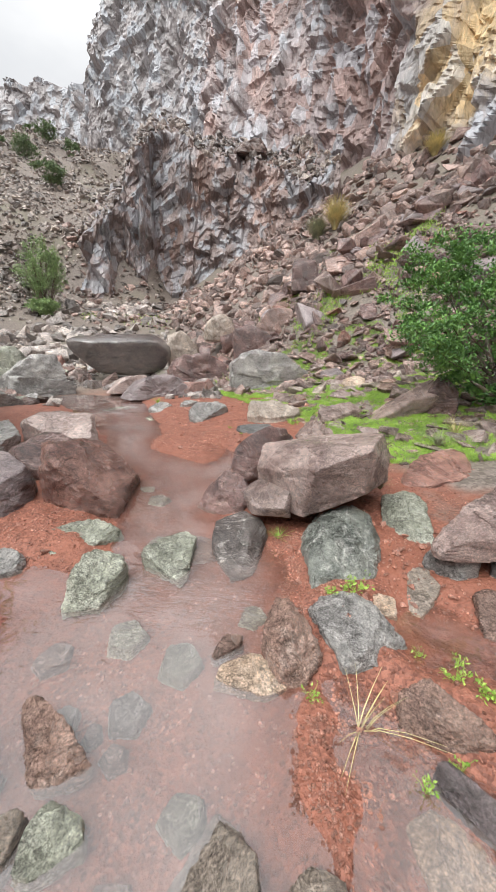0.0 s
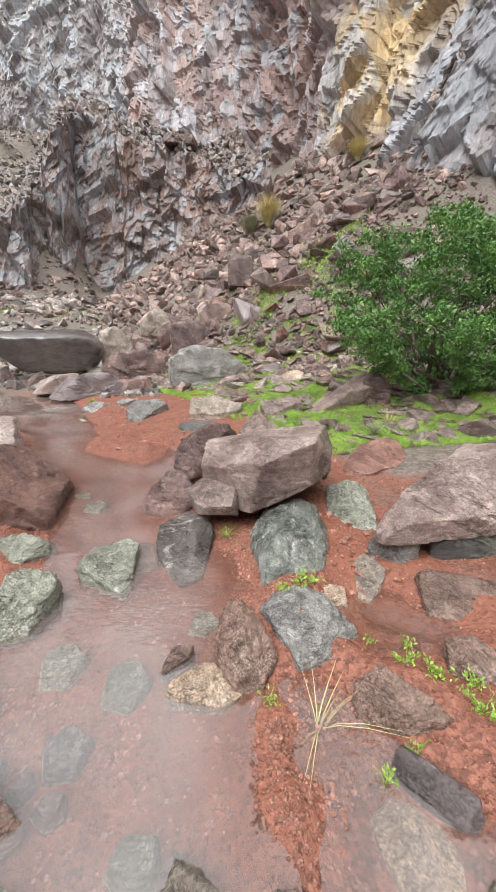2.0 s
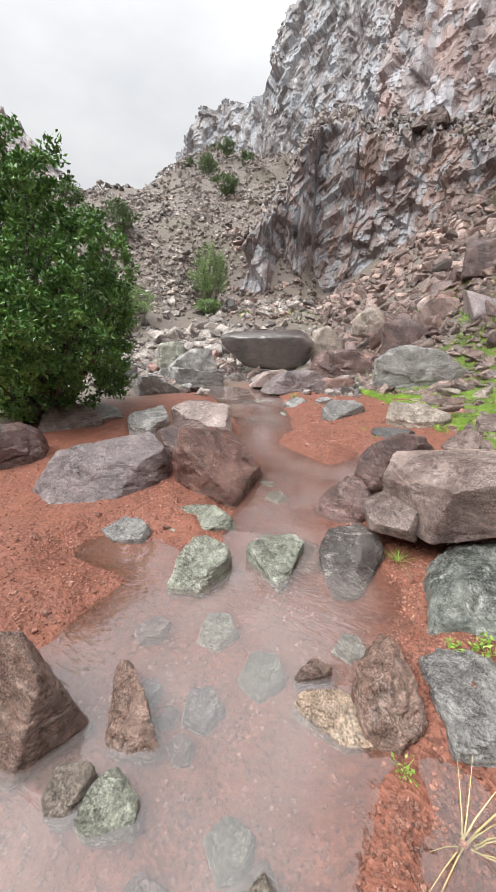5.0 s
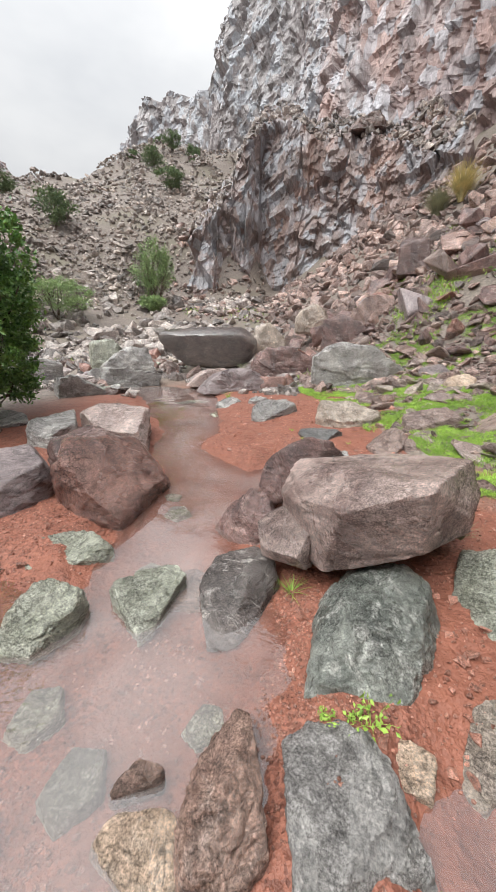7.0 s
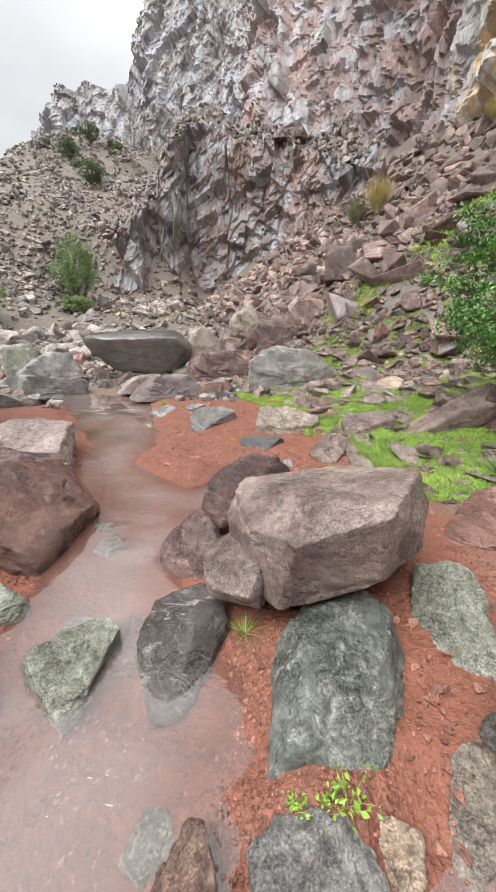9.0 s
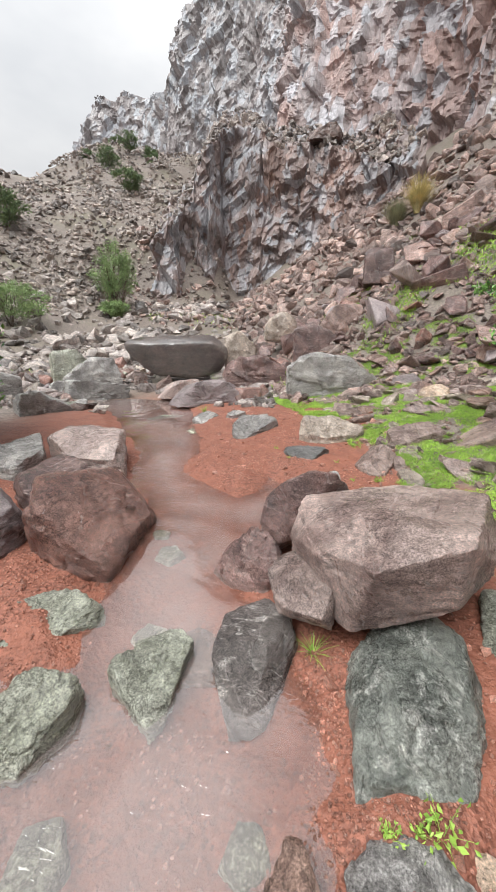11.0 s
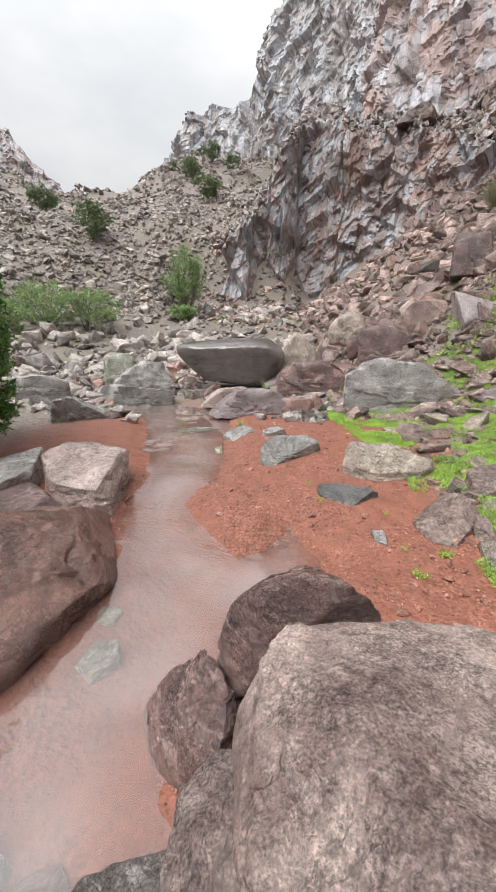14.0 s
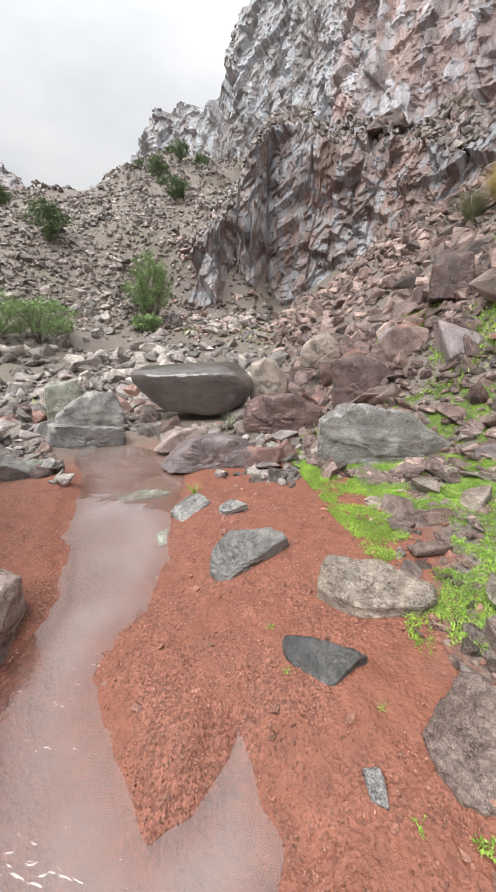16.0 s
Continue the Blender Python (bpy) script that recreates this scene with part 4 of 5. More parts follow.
boulder("black", (2.13, 2.33, 0.05), [(169, 31, 0.16), (-12, 0, 0.12), (-177, 5, 0.16), (-14, 50, 0.18), (-59, 0, 0.3), (126, 5, 0.21), (-179, 90, 0.25), (0, -90, 0.11)],
        "dark rock under the overhanging boulder", 5, "rock")
boulder("rust", (1.71, 1.85, -0.00), [(-167, 61, 0.09), (27, 0, 0.14), (-78, 0, 0.23), (112, 0, 0.25), (-167, 0, 0.19), (14, 75, 0.17), (0, -90, 0.09)],
        "reddish-brown rock beneath the overhang", 5, "rock")
boulder("grey", (1.47, 2.30, 0.04), [(-161, 23, 0.13), (-142, 0, 0.11), (160, 0, 0.14), (33, 0, 0.11), (2, 0, 0.1), (119, 0, 0.19), (-68, 0, 0.18), (35, 38, 0.17), (-5, 34, 0.15), (-156, 56, 0.21), (0, -90, 0.12)],
        "pale wedge of rock under the overhang", 5, "rock")
boulder("pale", (1.35, 2.95, 0.04), [(-114, 54, 0.15), (99, 0, 0.18), (-99, 84, 0.24), (-2, 0, 0.43), (-78, 0, 0.21), (-161, 50, 0.25), (-177, 0, 0.43), (0, -90, 0.13)],
        "rounded grey-green rock beside the flat slab", 6, "rock", rough=0.025)
boulder("tan", (1.21, 2.09, -0.02), [(-160, 78, 0.07), (-74, 0, 0.1), (96, 0, 0.13), (-23, 0, 0.18), (129, 0, 0.1), (-160, 0, 0.24), (0, -90, 0.07)],
        "small tan-green stone on red gravel", 5, "stone")
boulder("ochre", (0.88, 1.91, -0.02), [(-150, 77, 0.07), (5, 0, 0.09), (-91, 0, 0.1), (96, 0, 0.1), (178, 0, 0.09), (0, -90, 0.07)],
        "small yellowish stone on red gravel", 5, "stone")
boulder("red", (2.17, 4.32, 0.13), [(165, 83, 0.12), (113, 0, 0.39), (-26, 0, 0.4), (-56, 0, 0.31), (150, 0, 0.33), (-166, 0, 0.61), (0, -90, 0.11)],
        "flat red rock on the bank", 5, "rock")
boulder("brown", (2.425, 6.675, 0.685), [(-88, 59, 0.105), (-79, -13, 0.652), (175, -14, 0.332), (3, -13, 0.298), (-114, 68, 0.172), (81, 2, 0.64), (93, -68, 0.205), (73, -59, 0.154)],
        "tilted brown rock plate under the bush", 5, "rock", rough=0.02, chips=6, bite=0.05)
boulder("wine", (2.98, 6.49, 0.61), [(-158, 0, 0.19), (114, 0, 0.27), (20, 0, 0.22), (-71, 0, 0.34), (-67, 28, 0.35), (88, 49, 0.44), (0, 90, 0.64), (0, -90, 0.27)],
        "dark tilted rock plate under the bush", 5, "rock")
boulder("grey", (-1.45, 7.10, 0.25), [(141, 55, 0.15), (119, 0, 0.18), (-24, 0, 0.28), (-66, 0, 0.24), (-112, 0, 0.3), (-142, 0, 0.35), (-156, 35, 0.31), (0, -90, 0.17)],
        "grey notched rock half buried in red gravel", 6, "rock")
boulder("black", (-0.33, 6.20, 0.15), [(-3, 0, 0.1), (-176, 61, 0.11), (129, 0, 0.22), (-128, 0, 0.23), (-154, 0, 0.18), (-2, 45, 0.2), (0, -90, 0.11)],
        "black triangular stone set in red gravel", 6, "stone")
boulder("tan", (-0.04, 7.02, 0.35), [(-7, 0, 0.13), (166, 46, 0.15), (-29, 0, 0.24), (137, 0, 0.37), (161, 0, 0.22), (-157, 0, 0.31), (-159, 24, 0.27), (-10, 42, 0.27), (0, 90, 0.29), (0, -90, 0.13)],
        "long tan-grey loaf-shaped rock on the gravel bank", 6, "rock")
boulder("brown", (0.71, 5.96, 0.17), [(-63, 0, 0.23), (-101, 62, 0.17), (174, 69, 0.15), (58, 0, 0.3), (112, 0, 0.2), (23, 0, 0.39), (-113, 0, 0.3), (179, 0, 0.37), (0, -90, 0.12)],
        "flat mauve-brown rock at the edge of the gravel", 6, "rock")
boulder("brown", (1.31, 6.81, 0.37), [(-169, 48, 0.15), (165, 0, 0.13), (-1, 0, 0.1), (-110, 0, 0.39), (132, 0, 0.28), (0, 90, 0.32), (0, -90, 0.17)],
        "thick brown stone slab among green plants", 5, "rock")
boulder("brown", (0.98, 5.90, 0.19), [(73, 0, 0.07), (-100, 0, 0.07), (-164, 60, 0.09), (-31, 0, 0.13), (162, 0, 0.13), (0, -90, 0.1)],
        "low brown rock among green plants", 5, "rock")
boulder("tan", (1.09, 5.48, 0.14), [(-102, 0, 0.11), (-142, 62, 0.09), (55, 0, 0.09), (18, 0, 0.16), (112, 0, 0.16), (-175, 0, 0.16), (0, -90, 0.1)],
        "smooth low rock sheet on the bank", 5, "rock")
boulder("ochre", (1.99, 9.42, 0.72), [(-159, 36, 0.1), (28, 0, 0.13), (-3, 0, 0.15), (-131, 0, 0.18), (125, 0, 0.27), (-137, 68, 0.2), (-168, 0, 0.12), (0, -90, 0.14)],
        "orange-yellow stone among green plants", 5, "stone")
boulder("grey", (-2.70, 8.07, 0.23), [(173, 81, 0.1), (-84, 0, 0.22), (95, 0, 0.22), (24, 0, 0.3), (-154, 0, 0.29), (0, -90, 0.09)],
        "small grey stone with a tuft of grass", 5, "stone")
boulder("pale", (-3.83, 8.35, 0.08), [(163, 84, 0.1), (141, 0, 0.11), (-17, 0, 0.22), (-71, 0, 0.26), (145, 47, 0.11), (163, 0, 0.25), (77, 0, 0.5), (0, -90, 0.09)],
        "flat greenish stone at the pool edge", 5, "stone")
boulder("red", (-3.67, 7.93, 0.04), [(167, 76, 0.07), (-5, 0, 0.16), (165, 0, 0.16), (-44, 0, 0.21), (59, 0, 0.32), (-150, 0, 0.25), (0, -90, 0.07)],
        "flat red stone at the pool edge", 5, "stone")
boulder("grey", (-2.06, 8.14, 0.33), [(176, 77, 0.09), (131, 0, 0.11), (-62, 0, 0.12), (13, 0, 0.16), (-148, 0, 0.17), (0, -90, 0.09)],
        "small grey stone in red gravel", 5, "stone")
boulder("grey", (0.17, 5.51, 0.11), [(65, 0, 0.05), (-115, 0, 0.05), (-168, 68, 0.07), (-19, 0, 0.08), (178, 0, 0.08), (0, -90, 0.07)],
        "small pale stone in red gravel", 5, "stone")
boulder("grey", (-0.36, 11.05, 0.79), [(176, 0, 0.42), (-3, 0, 0.46), (-104, 0, 1.07), (29, 75, 0.67), (95, 0, 1.3), (86, 58, 0.84), (-95, 45, 1.07), (0, -90, 0.35)],
        "long pale grey boulder at the foot of the bank", 5, "boulder")
boulder("wine", (-2.98, 13.14, 0.73), [(161, 0, 0.49), (-21, 0, 0.55), (-34, 81, 0.66), (77, 0, 1.06), (54, 64, 0.75), (-116, 0, 1.08), (-113, 35, 0.96), (0, -90, 0.29)],
        "dark glossy rounded boulder beside the largest one", 5, "boulder")
boulder("mauve", (-3.38, 10.06, 0.42), [(150, 7, 0.37), (68, 47, 0.72), (-128, 53, 0.62), (-28, 1, 0.4), (150, -16, 0.42), (19, 77, 0.51), (-89, 74, 0.49), (-129, 0, 1.08), (68, 0, 1.12), (0, -90, 0.18)],
        "low dark mauve boulder at the pond", 5, "boulder")
boulder("pink", (-4.52, 10.88, 0.43), [(149, 2, 0.3), (-126, 47, 0.47), (-30, 0, 0.32), (-68, 80, 0.35), (62, 29, 0.52), (63, 0, 0.56), (0, -90, 0.14)],
        "flat pinkish rock at the pond", 5, "rock")
boulder("wine", (-4.45, 2.56, 0.24), [(98, 0, 0.23), (76, 28, 0.22), (-111, 0, 0.16), (41, 9, 0.28), (60, 76, 0.38), (-39, 49, 0.42), (159, 0, 0.54), (0, -90, 0.18)],
        "dark wet boulder beneath the tall bush", 5, "boulder")
boulder("brown", (-5.58, 4.27, 0.20), [(126, 69, 0.16), (-131, 0, 0.51), (113, 49, 0.22), (-57, 0, 0.42), (-1, 0, 0.38), (113, 0, 0.36), (52, 0, 0.48), (0, -90, 0.14)],
        "dark brown boulder beneath the tall bush", 5, "boulder")
boulder("grey", (-5.73, 5.06, 0.17), [(151, 79, 0.12), (-133, 0, 0.33), (-11, 0, 0.34), (30, 0, 0.31), (119, 0, 0.42), (0, -90, 0.1)],
        "grey rock beside the tall bush", 5, "rock")
boulder("whale", (-6.022, 13.626, 1.4), [(-137, 71, 1.137), (-80, -22, 1.298), (-151, -5, 1.727), (168, 83, 0.688), (-32, -3, 0.62), (154, 65, 0.763), (-180, -21, 1.036), (89, 59, 1.17), (29, 6, 1.65), (14, -5, 1.407), (151, -12, 0.707), (100, 28, 1.528), (76, -11, 1.808), (81, -27, 1.656), (127, -35, 1.098), (50, -45, 1.499), (-158, -81, 0.809), (-106, -52, 1.051), (65, -80, 0.94), (-14, -86, 0.81)],
        "huge smooth whale-backed boulder wet with rain", 6, "boulder", rough=0.008, chips=0, sharp=16.0)
boulder("tan", (-4.14, 15.03, 1.30), [(160, 0, 0.33), (-112, 0, 0.54), (-18, 0, 0.38), (73, 0, 0.69), (66, 36, 0.75), (-45, 69, 0.93), (0, -90, 0.46)],
        "upright split tan rock", 5, "rock")
boulder("tan", (-2.77, 16.72, 2.30), [(167, 0, 0.58), (80, 0, 0.67), (-105, 0, 0.73), (-13, 0, 0.64), (-39, 80, 0.81), (-101, 39, 0.76), (75, 40, 0.76), (0, -90, 0.36)],
        "rounded tan boulder at the foot of the talus", 5, "boulder", sharp=9.0)
boulder("talus", (-0.21, 14.51, 2.39), [(177, 0, 0.43), (90, 0, 0.64), (-2, 0, 0.48), (-17, 79, 0.69), (-94, 39, 0.62), (-97, 0, 0.78), (0, -90, 0.35)],
        "tilted pinkish rock plate on the talus", 5, "rock")
boulder("wine", (-1.03, 13.78, 1.54), [(173, 0, 0.39), (-101, 0, 0.72), (-6, 0, 0.44), (87, 0, 0.85), (57, 59, 0.74), (-25, 75, 0.85), (0, -90, 0.4)],
        "dark mauve slab at the foot of the talus", 5, "rock")
boulder("wine", (1.03, 16.52, 4.29), [(-90, 0, 0.63), (94, 8, 0.47), (-178, 0, 0.63), (2, 0, 0.68), (32, 80, 0.82), (0, -90, 0.35)],
        "dark cube-shaped block on the talus", 5, "boulder", rough=0.02)
boulder("talus", (-3.08, 36.30, 17.75), [(-73, 79, 0.68), (-99, 48, 1.07), (174, 1, 1.19), (-6, 1, 1.33), (85, 23, 1.06), (86, 0, 1.1), (0, -90, 0.31)],
        "brown boulder perched on the ledge of the cliff", 5, "boulder", rough=0.03)
boulder("pale", (-9.28, 11.55, 0.87), [(134, 0, 0.43), (-139, 0, 0.54), (-47, 0, 0.48), (47, 0, 0.72), (-60, 78, 0.74), (42, 39, 0.72), (0, -90, 0.38)],
        "whitish rock on the boulder field", 5, "rock")
boulder("grey", (-8.18, 11.51, 0.59), [(136, 1, 0.44), (-42, 0, 0.49), (-119, 51, 0.72), (50, 0, 0.8), (-11, 77, 0.79), (-138, 0, 0.99), (45, 21, 0.84), (0, -90, 0.3)],
        "large pale grey rock on the boulder field", 5, "boulder")
boulder("grey", (-7.21, 10.35, 0.33), [(136, 0, 0.34), (-42, 0, 0.39), (6, 79, 0.38), (-139, 0, 0.96), (51, 0, 0.9), (0, -90, 0.19)],
        "flat whitish rock at the far end of the pond", 5, "rock")
boulder("grey", (-9.22, 8.58, 0.65), [(123, 0, 0.34), (-56, 0, 0.37), (-150, 0, 0.68), (-5, 74, 0.44), (36, 0, 0.68), (-105, 76, 0.52), (0, -90, 0.26)],
        "flat white rock on the boulder field", 5, "rock")
boulder("grey", (-6.67, 7.62, 0.30), [(127, 0, 0.3), (40, 57, 0.41), (-51, 0, 0.32), (-147, 0, 0.5), (-73, 80, 0.49), (41, -11, 0.76), (0, -90, 0.16)],
        "sloping grey rock beside the pond", 5, "rock")

# pale stones lying under the water
for sx, sy, sw, kind in [(-0.70, 1.57, 0.15, "pale"), (-0.32, 1.43, 0.15, "pale"), (-0.79, 1.06, 0.07, "grey"), (-0.62, 1.0, 0.05, "pink"), (0.06, 1.81, 0.12, "pale"),
                         (-0.5, 1.12, 0.12, "grey"), (-0.48, 0.92, 0.06, "pink"), (-1.05, 1.37, 0.12, "pink"), (-1.19, 3.55, 0.16, "pale"), (-1.44, 3.83, 0.12, "pale"),
                         (-0.83, 2.63, 0.16, "pale"), (-0.49, 2.62, 0.24, "rust"), (-0.12, 0.75, 0.1, "pale"), (-0.3, 0.45, 0.12, "pink"), (-2.6, 7.5, 0.3, "pale"), (0.85, 0.7, 0.2, "ochre")]:
    wl_here = float(water_level(np.array([sx]), np.array([sy]))[0])
    turn = (sx * 331 + sy * 173) % 90
    flat = [(turn + 72 * i, 8 + 3 * i, sw * 0.85 * (0.75 + 0.25 * ((i * 7) % 5) / 5)) for i in range(5)] + [(turn, 82, 0.04), (0, -90, 0.12)]
    boulder(kind, (sx, sy, wl_here - 0.078), flat, "flat pale stone lying under shallow water", 5, "stone", rough=0.02)

# ---------------------------------------------------------------- scattered stones


def random_faces(rng, flat):
    f = [(rng.uniform(-180, 180), rng.uniform(-25, 40), rng.uniform(0.30, 0.5)) for _ in range(8)]
    f += [(45 + 90 * i + rng.uniform(-25, 25), rng.uniform(-10, 15), rng.uniform(0.4, 0.52)) for i in range(4)]
    return f + [(rng.uniform(-180, 180), rng.uniform(68, 88), 0.5 * flat), (rng.uniform(-180, 180), rng.uniform(-88, -70), 0.5 * flat)]


def broken_stone(rng, flat, worn):
    """An angular stone: the hull of a few corners, its edges a little worn."""
    bm = bmesh.new()
    for _ in range(15):
        v = Vector((rng.gauss(0, 1), rng.gauss(0, 1), rng.gauss(0, 1)))
        v = v / max(abs(c) for c in v) if rng.random() < 0.6 else v.normalized() * 1.05
        bm.verts.new((0.5 * v.x * rng.uniform(0.75, 1), 0.5 * v.y * rng.uniform(0.75, 1), 0.5 * flat * v.z))
    bmesh.ops.convex_hull(bm, input=bm.verts)
    bmesh.ops.delete(bm, geom=[v for v in bm.verts if not v.link_faces], context="VERTS")
    bmesh.ops.dissolve_limit(bm, angle_limit=radians(9), verts=bm.verts, edges=bm.edges)
    if worn:
        bmesh.ops.bevel(bm, geom=list(bm.edges), offset=0.022, segments=1, affect="EDGES")
    bmesh.ops.triangulate(bm, faces=bm.faces)
    me = bpy.data.meshes.new("loose_stone")
    bm.to_mesh(me)
    bm.free()
    return me


_rng = random.Random(77)
FLATNESS = (0.95, 0.75, 0.6, 0.5, 0.4, 0.85, 0.33, 0.65)
SHAPES = {1: [stone_mesh("loose_stone", random_faces(_rng, fl), 300 + i, 1, None, rough=0.05, chips=4, bite=0.12) for i, fl in enumerate(FLATNESS)],
          2: [broken_stone(_rng, fl, False) for fl in FLATNESS], 3: [broken_stone(_rng, fl, True) for fl in FLATNESS]}
SHAPE_ARRAYS = {lev: [(np.array([v.co[:] for v in me.vertices]), np.array([p.vertices[:] for p in me.polygons])) for me in shapes] for lev, shapes in SHAPES.items()}
PAINTED = {}


def painted(lev, i, kind):
    key = (lev, i, kind)
    if key not in PAINTED:
        me = SHAPES[lev][i].copy()
        me.materials.append(ROCK[kind])
        PAINTED[key] = me
    return PAINTED[key]


def free(x, y, size, taken, margin=0.6):
    return bool((np.hypot(taken[:, 0] - x, taken[:, 1] - y) > margin * (taken[:, 2] + size)).all())


def rot_matrix(a, b, c):
    return np.array(Euler((a, b, c)).to_matrix())


def scatter(rng, count, place, sizes, keep):
    """Random (x, y, size) that keep() lets stand, off the larger stones."""
    out, tries, taken = [], 0, np.array(HEROES)
    while len(out) < count and tries < count * 12:
        tries += 1
        x, y = place(rng)
        size = sizes[0] * (sizes[1] / sizes[0]) ** (rng.random() ** 1.7)
        if keep(x, y) and free(x, y, size * 0.5, taken):
            out.append((x, y, size))
    xs = np.array(out)
    return xs, land(xs[:, 0], xs[:, 1])


def lay_things(rng, spots, heights, name, label, category, group, kinds, lev=3, sink=0.22, tilt=0.45, thick=(0.8, 1.1)):
    for (x, y, size), z in zip(spots, heights):
        ob = new(name, painted(lev, rng.randrange(8), rng.choice(kinds)))
        ob.matrix_world = Matrix.LocRotScale((x, y, z + size * (0.28 - sink)), Euler((rng.gauss(0, tilt), rng.gauss(0, tilt), rng.uniform(0, 6.28))),
                                             (size * rng.uniform(0.9, 1.4), size * rng.uniform(0.7, 1.1), size * rng.uniform(*thick)))
        tagged(ob, label, category, group)


def lay_stuff(rng, spots, heights, name, label, category, kind, lev, sink=0.2, flat=(0.75, 1.1)):
    vs, fs, base = [], [], 0
    for (x, y, size), z in zip(spots, heights):
        v, f = SHAPE_ARRAYS[lev][rng.randrange(8)]
        m = rot_matrix(rng.gauss(0, 0.5), rng.gauss(0, 0.5), rng.uniform(0, 6.28)) * (size * np.array([rng.uniform(0.85, 1.35), rng.uniform(0.8, 1.1), rng.uniform(*flat)]))
        vs.append(v @ m.T + (x, y, z + size * (0.28 - sink)))
        fs.append(f + base)
        base += len(v)
    ob = new(name, mesh_of(name, np.concatenate(vs), np.concatenate(fs), ROCK[kind], False))
    return tagged(ob, label, category, kind="stuff")


def toe(x, y):
    return float(right_of_toe(np.array([x]), np.array([y]))[0])


def gap(x, y):
    return float(water_gap(np.array([x]), np.array([y]))[0])


rng = random.Random(5)
spots, hs = scatter(rng, 295, lambda r: (r.uniform(-6.5, 7.5), r.uniform(10.6, 18.0)), (0.38, 1.5), lambda x, y: 0.2 < toe(x, y) < 11)
lay_things(rng, spots, hs, "talus_rock", "angular reddish-brown rock of the talus fan", "rock", "rocks of the talus fan", ["talus", "talus", "wine", "wine", "wine", "brown", "rust", "mauve", "red"], thick=(0.6, 1.0))
HEROES.extend((x, y, s * 0.4) for x, y, s in spots)
spots, hs = scatter(rng, 4200, lambda r: (r.uniform(-6.5, 9), r.uniform(10.0, 19.0)), (0.1, 0.42), lambda x, y: 0.0 < toe(x, y) < 13)
lay_stuff(rng, spots, hs, "talus_rubble", "small brown rubble between the talus rocks", "rubble", "talus_far", 2)
spots, hs = scatter(rng, 2300, lambda r: (r.uniform(-9, 14), r.uniform(15, 31)), (0.22, 1.1), lambda x, y: toe(x, y) > 0.0)
lay_stuff(rng, spots, hs, "talus_slope", "angular brown rocks of the upper talus", "rubble", "talus_far", 3)
spots, hs = scatter(rng, 298, lambda r: (r.uniform(-1.2, 4.6), r.uniform(4.8, 11.8)), (0.17, 0.75), lambda x, y: toe(x, y) > 0.3 and gap(x, y) > 0.5)
lay_things(rng, spots, hs, "flat_stone", "flat brown stone among green plants on the bank", "stone", "flat stones on the bank", ["talus", "brown", "tan", "tan", "rust", "warm", "pink"], sink=0.26, tilt=0.22, thick=(0.35, 0.65))
spots, hs = scatter(rng, 290, lambda r: (r.uniform(-12.0, -2.0), r.uniform(5.6, 15.0)), (0.2, 0.9), lambda x, y: toe(x, y) < 0.2 and gap(x, y) > 0.25 and (x < -3.6 or y > 9.6) and (y > 8.3 + 0.1 * (x + 4)))
lay_things(rng, spots, hs, "field_rock", "pale grey or reddish rock of the boulder field", "rock", "rocks of the boulder field", ["cobble", "cobble", "grey", "talus", "pale", "red", "tan", "pink", "mauve"])
HEROES.extend((x, y, s * 0.4) for x, y, s in spots)
spots, hs = scatter(rng, 2600, lambda r: (r.uniform(-15, -1.5), r.uniform(5.4, 18.5)), (0.09, 0.42), lambda x, y: toe(x, y) < 0.4 and gap(x, y) > 0.2 and (x < -3.4 or y > 9.3) and (y > 8.0 + 0.1 * (x + 4)))
lay_stuff(rng, spots, hs, "field_cobbles", "small mixed cobbles between the rocks of the field", "rubble", "cobble_far", 2)
spots, hs = scatter(rng, 1300, lambda r: (lambda a, d: (d * math.sin(a), d * math.cos(a)))(radians(r.uniform(-72, -12)), r.uniform(17, 33)), (0.25, 1.3), lambda x, y: toe(x, y) < 0.5)
lay_stuff(rng, spots, hs, "valley_rocks", "jumbled grey and brown rocks of the valley floor", "rubble", "cobble_far", 3)
spots, hs = scatter(rng, 12500, lambda r: (lambda a, d: (d * math.sin(a), d * math.cos(a)))(radians(r.uniform(-72, -18)), 30 + 58 * r.random() ** 1.3), (0.15, 0.8), lambda x, y: True)
lay_stuff(rng, spots, hs, "scree", "grey-brown scree on the valley head", "rubble", "scree", 2)
spots, hs = scatter(rng, 900, lambda r: (r.uniform(-19, 2), r.uniform(24.5, 33)), (0.2, 0.8), lambda x, y: True)
lay_stuff(rng, spots, hs, "outcrop_rubble", "brown rubble at the foot of the outcrop", "rubble", "talus_far", 2)
spots, hs = scatter(rng, 13000, lambda r: (lambda a, d: (d * math.sin(a), d * math.cos(a)))(radians(r.uniform(-70, -20)), 29 + 46 * r.random() ** 1.2), (0.14, 0.5), lambda x, y: True)
lay_stuff(rng, spots, hs, "fine_scree", "small grey-brown stones of the scree slope", "rubble", "scree", 1)
for shelf in SHELVES:
    pick = shelf[np.random.RandomState(12).choice(len(shelf), 1500, replace=False)]
    lay_stuff(rng, np.column_stack([pick[:, :2], 0.2 + 0.6 * np.random.RandomState(13).rand(1500) ** 3]), pick[:, 2] + 0.05, "ledge_rubble", "brown rubble lying on the ledge of the cliff", "rubble", "scree", 2)
spots, hs = scatter(rng, 1300, lambda r: (r.uniform(-1.2, 4.6), r.uniform(4.6, 11.0)), (0.05, 0.2), lambda x, y: toe(x, y) > 0.15 and gap(x, y) > 0.5)
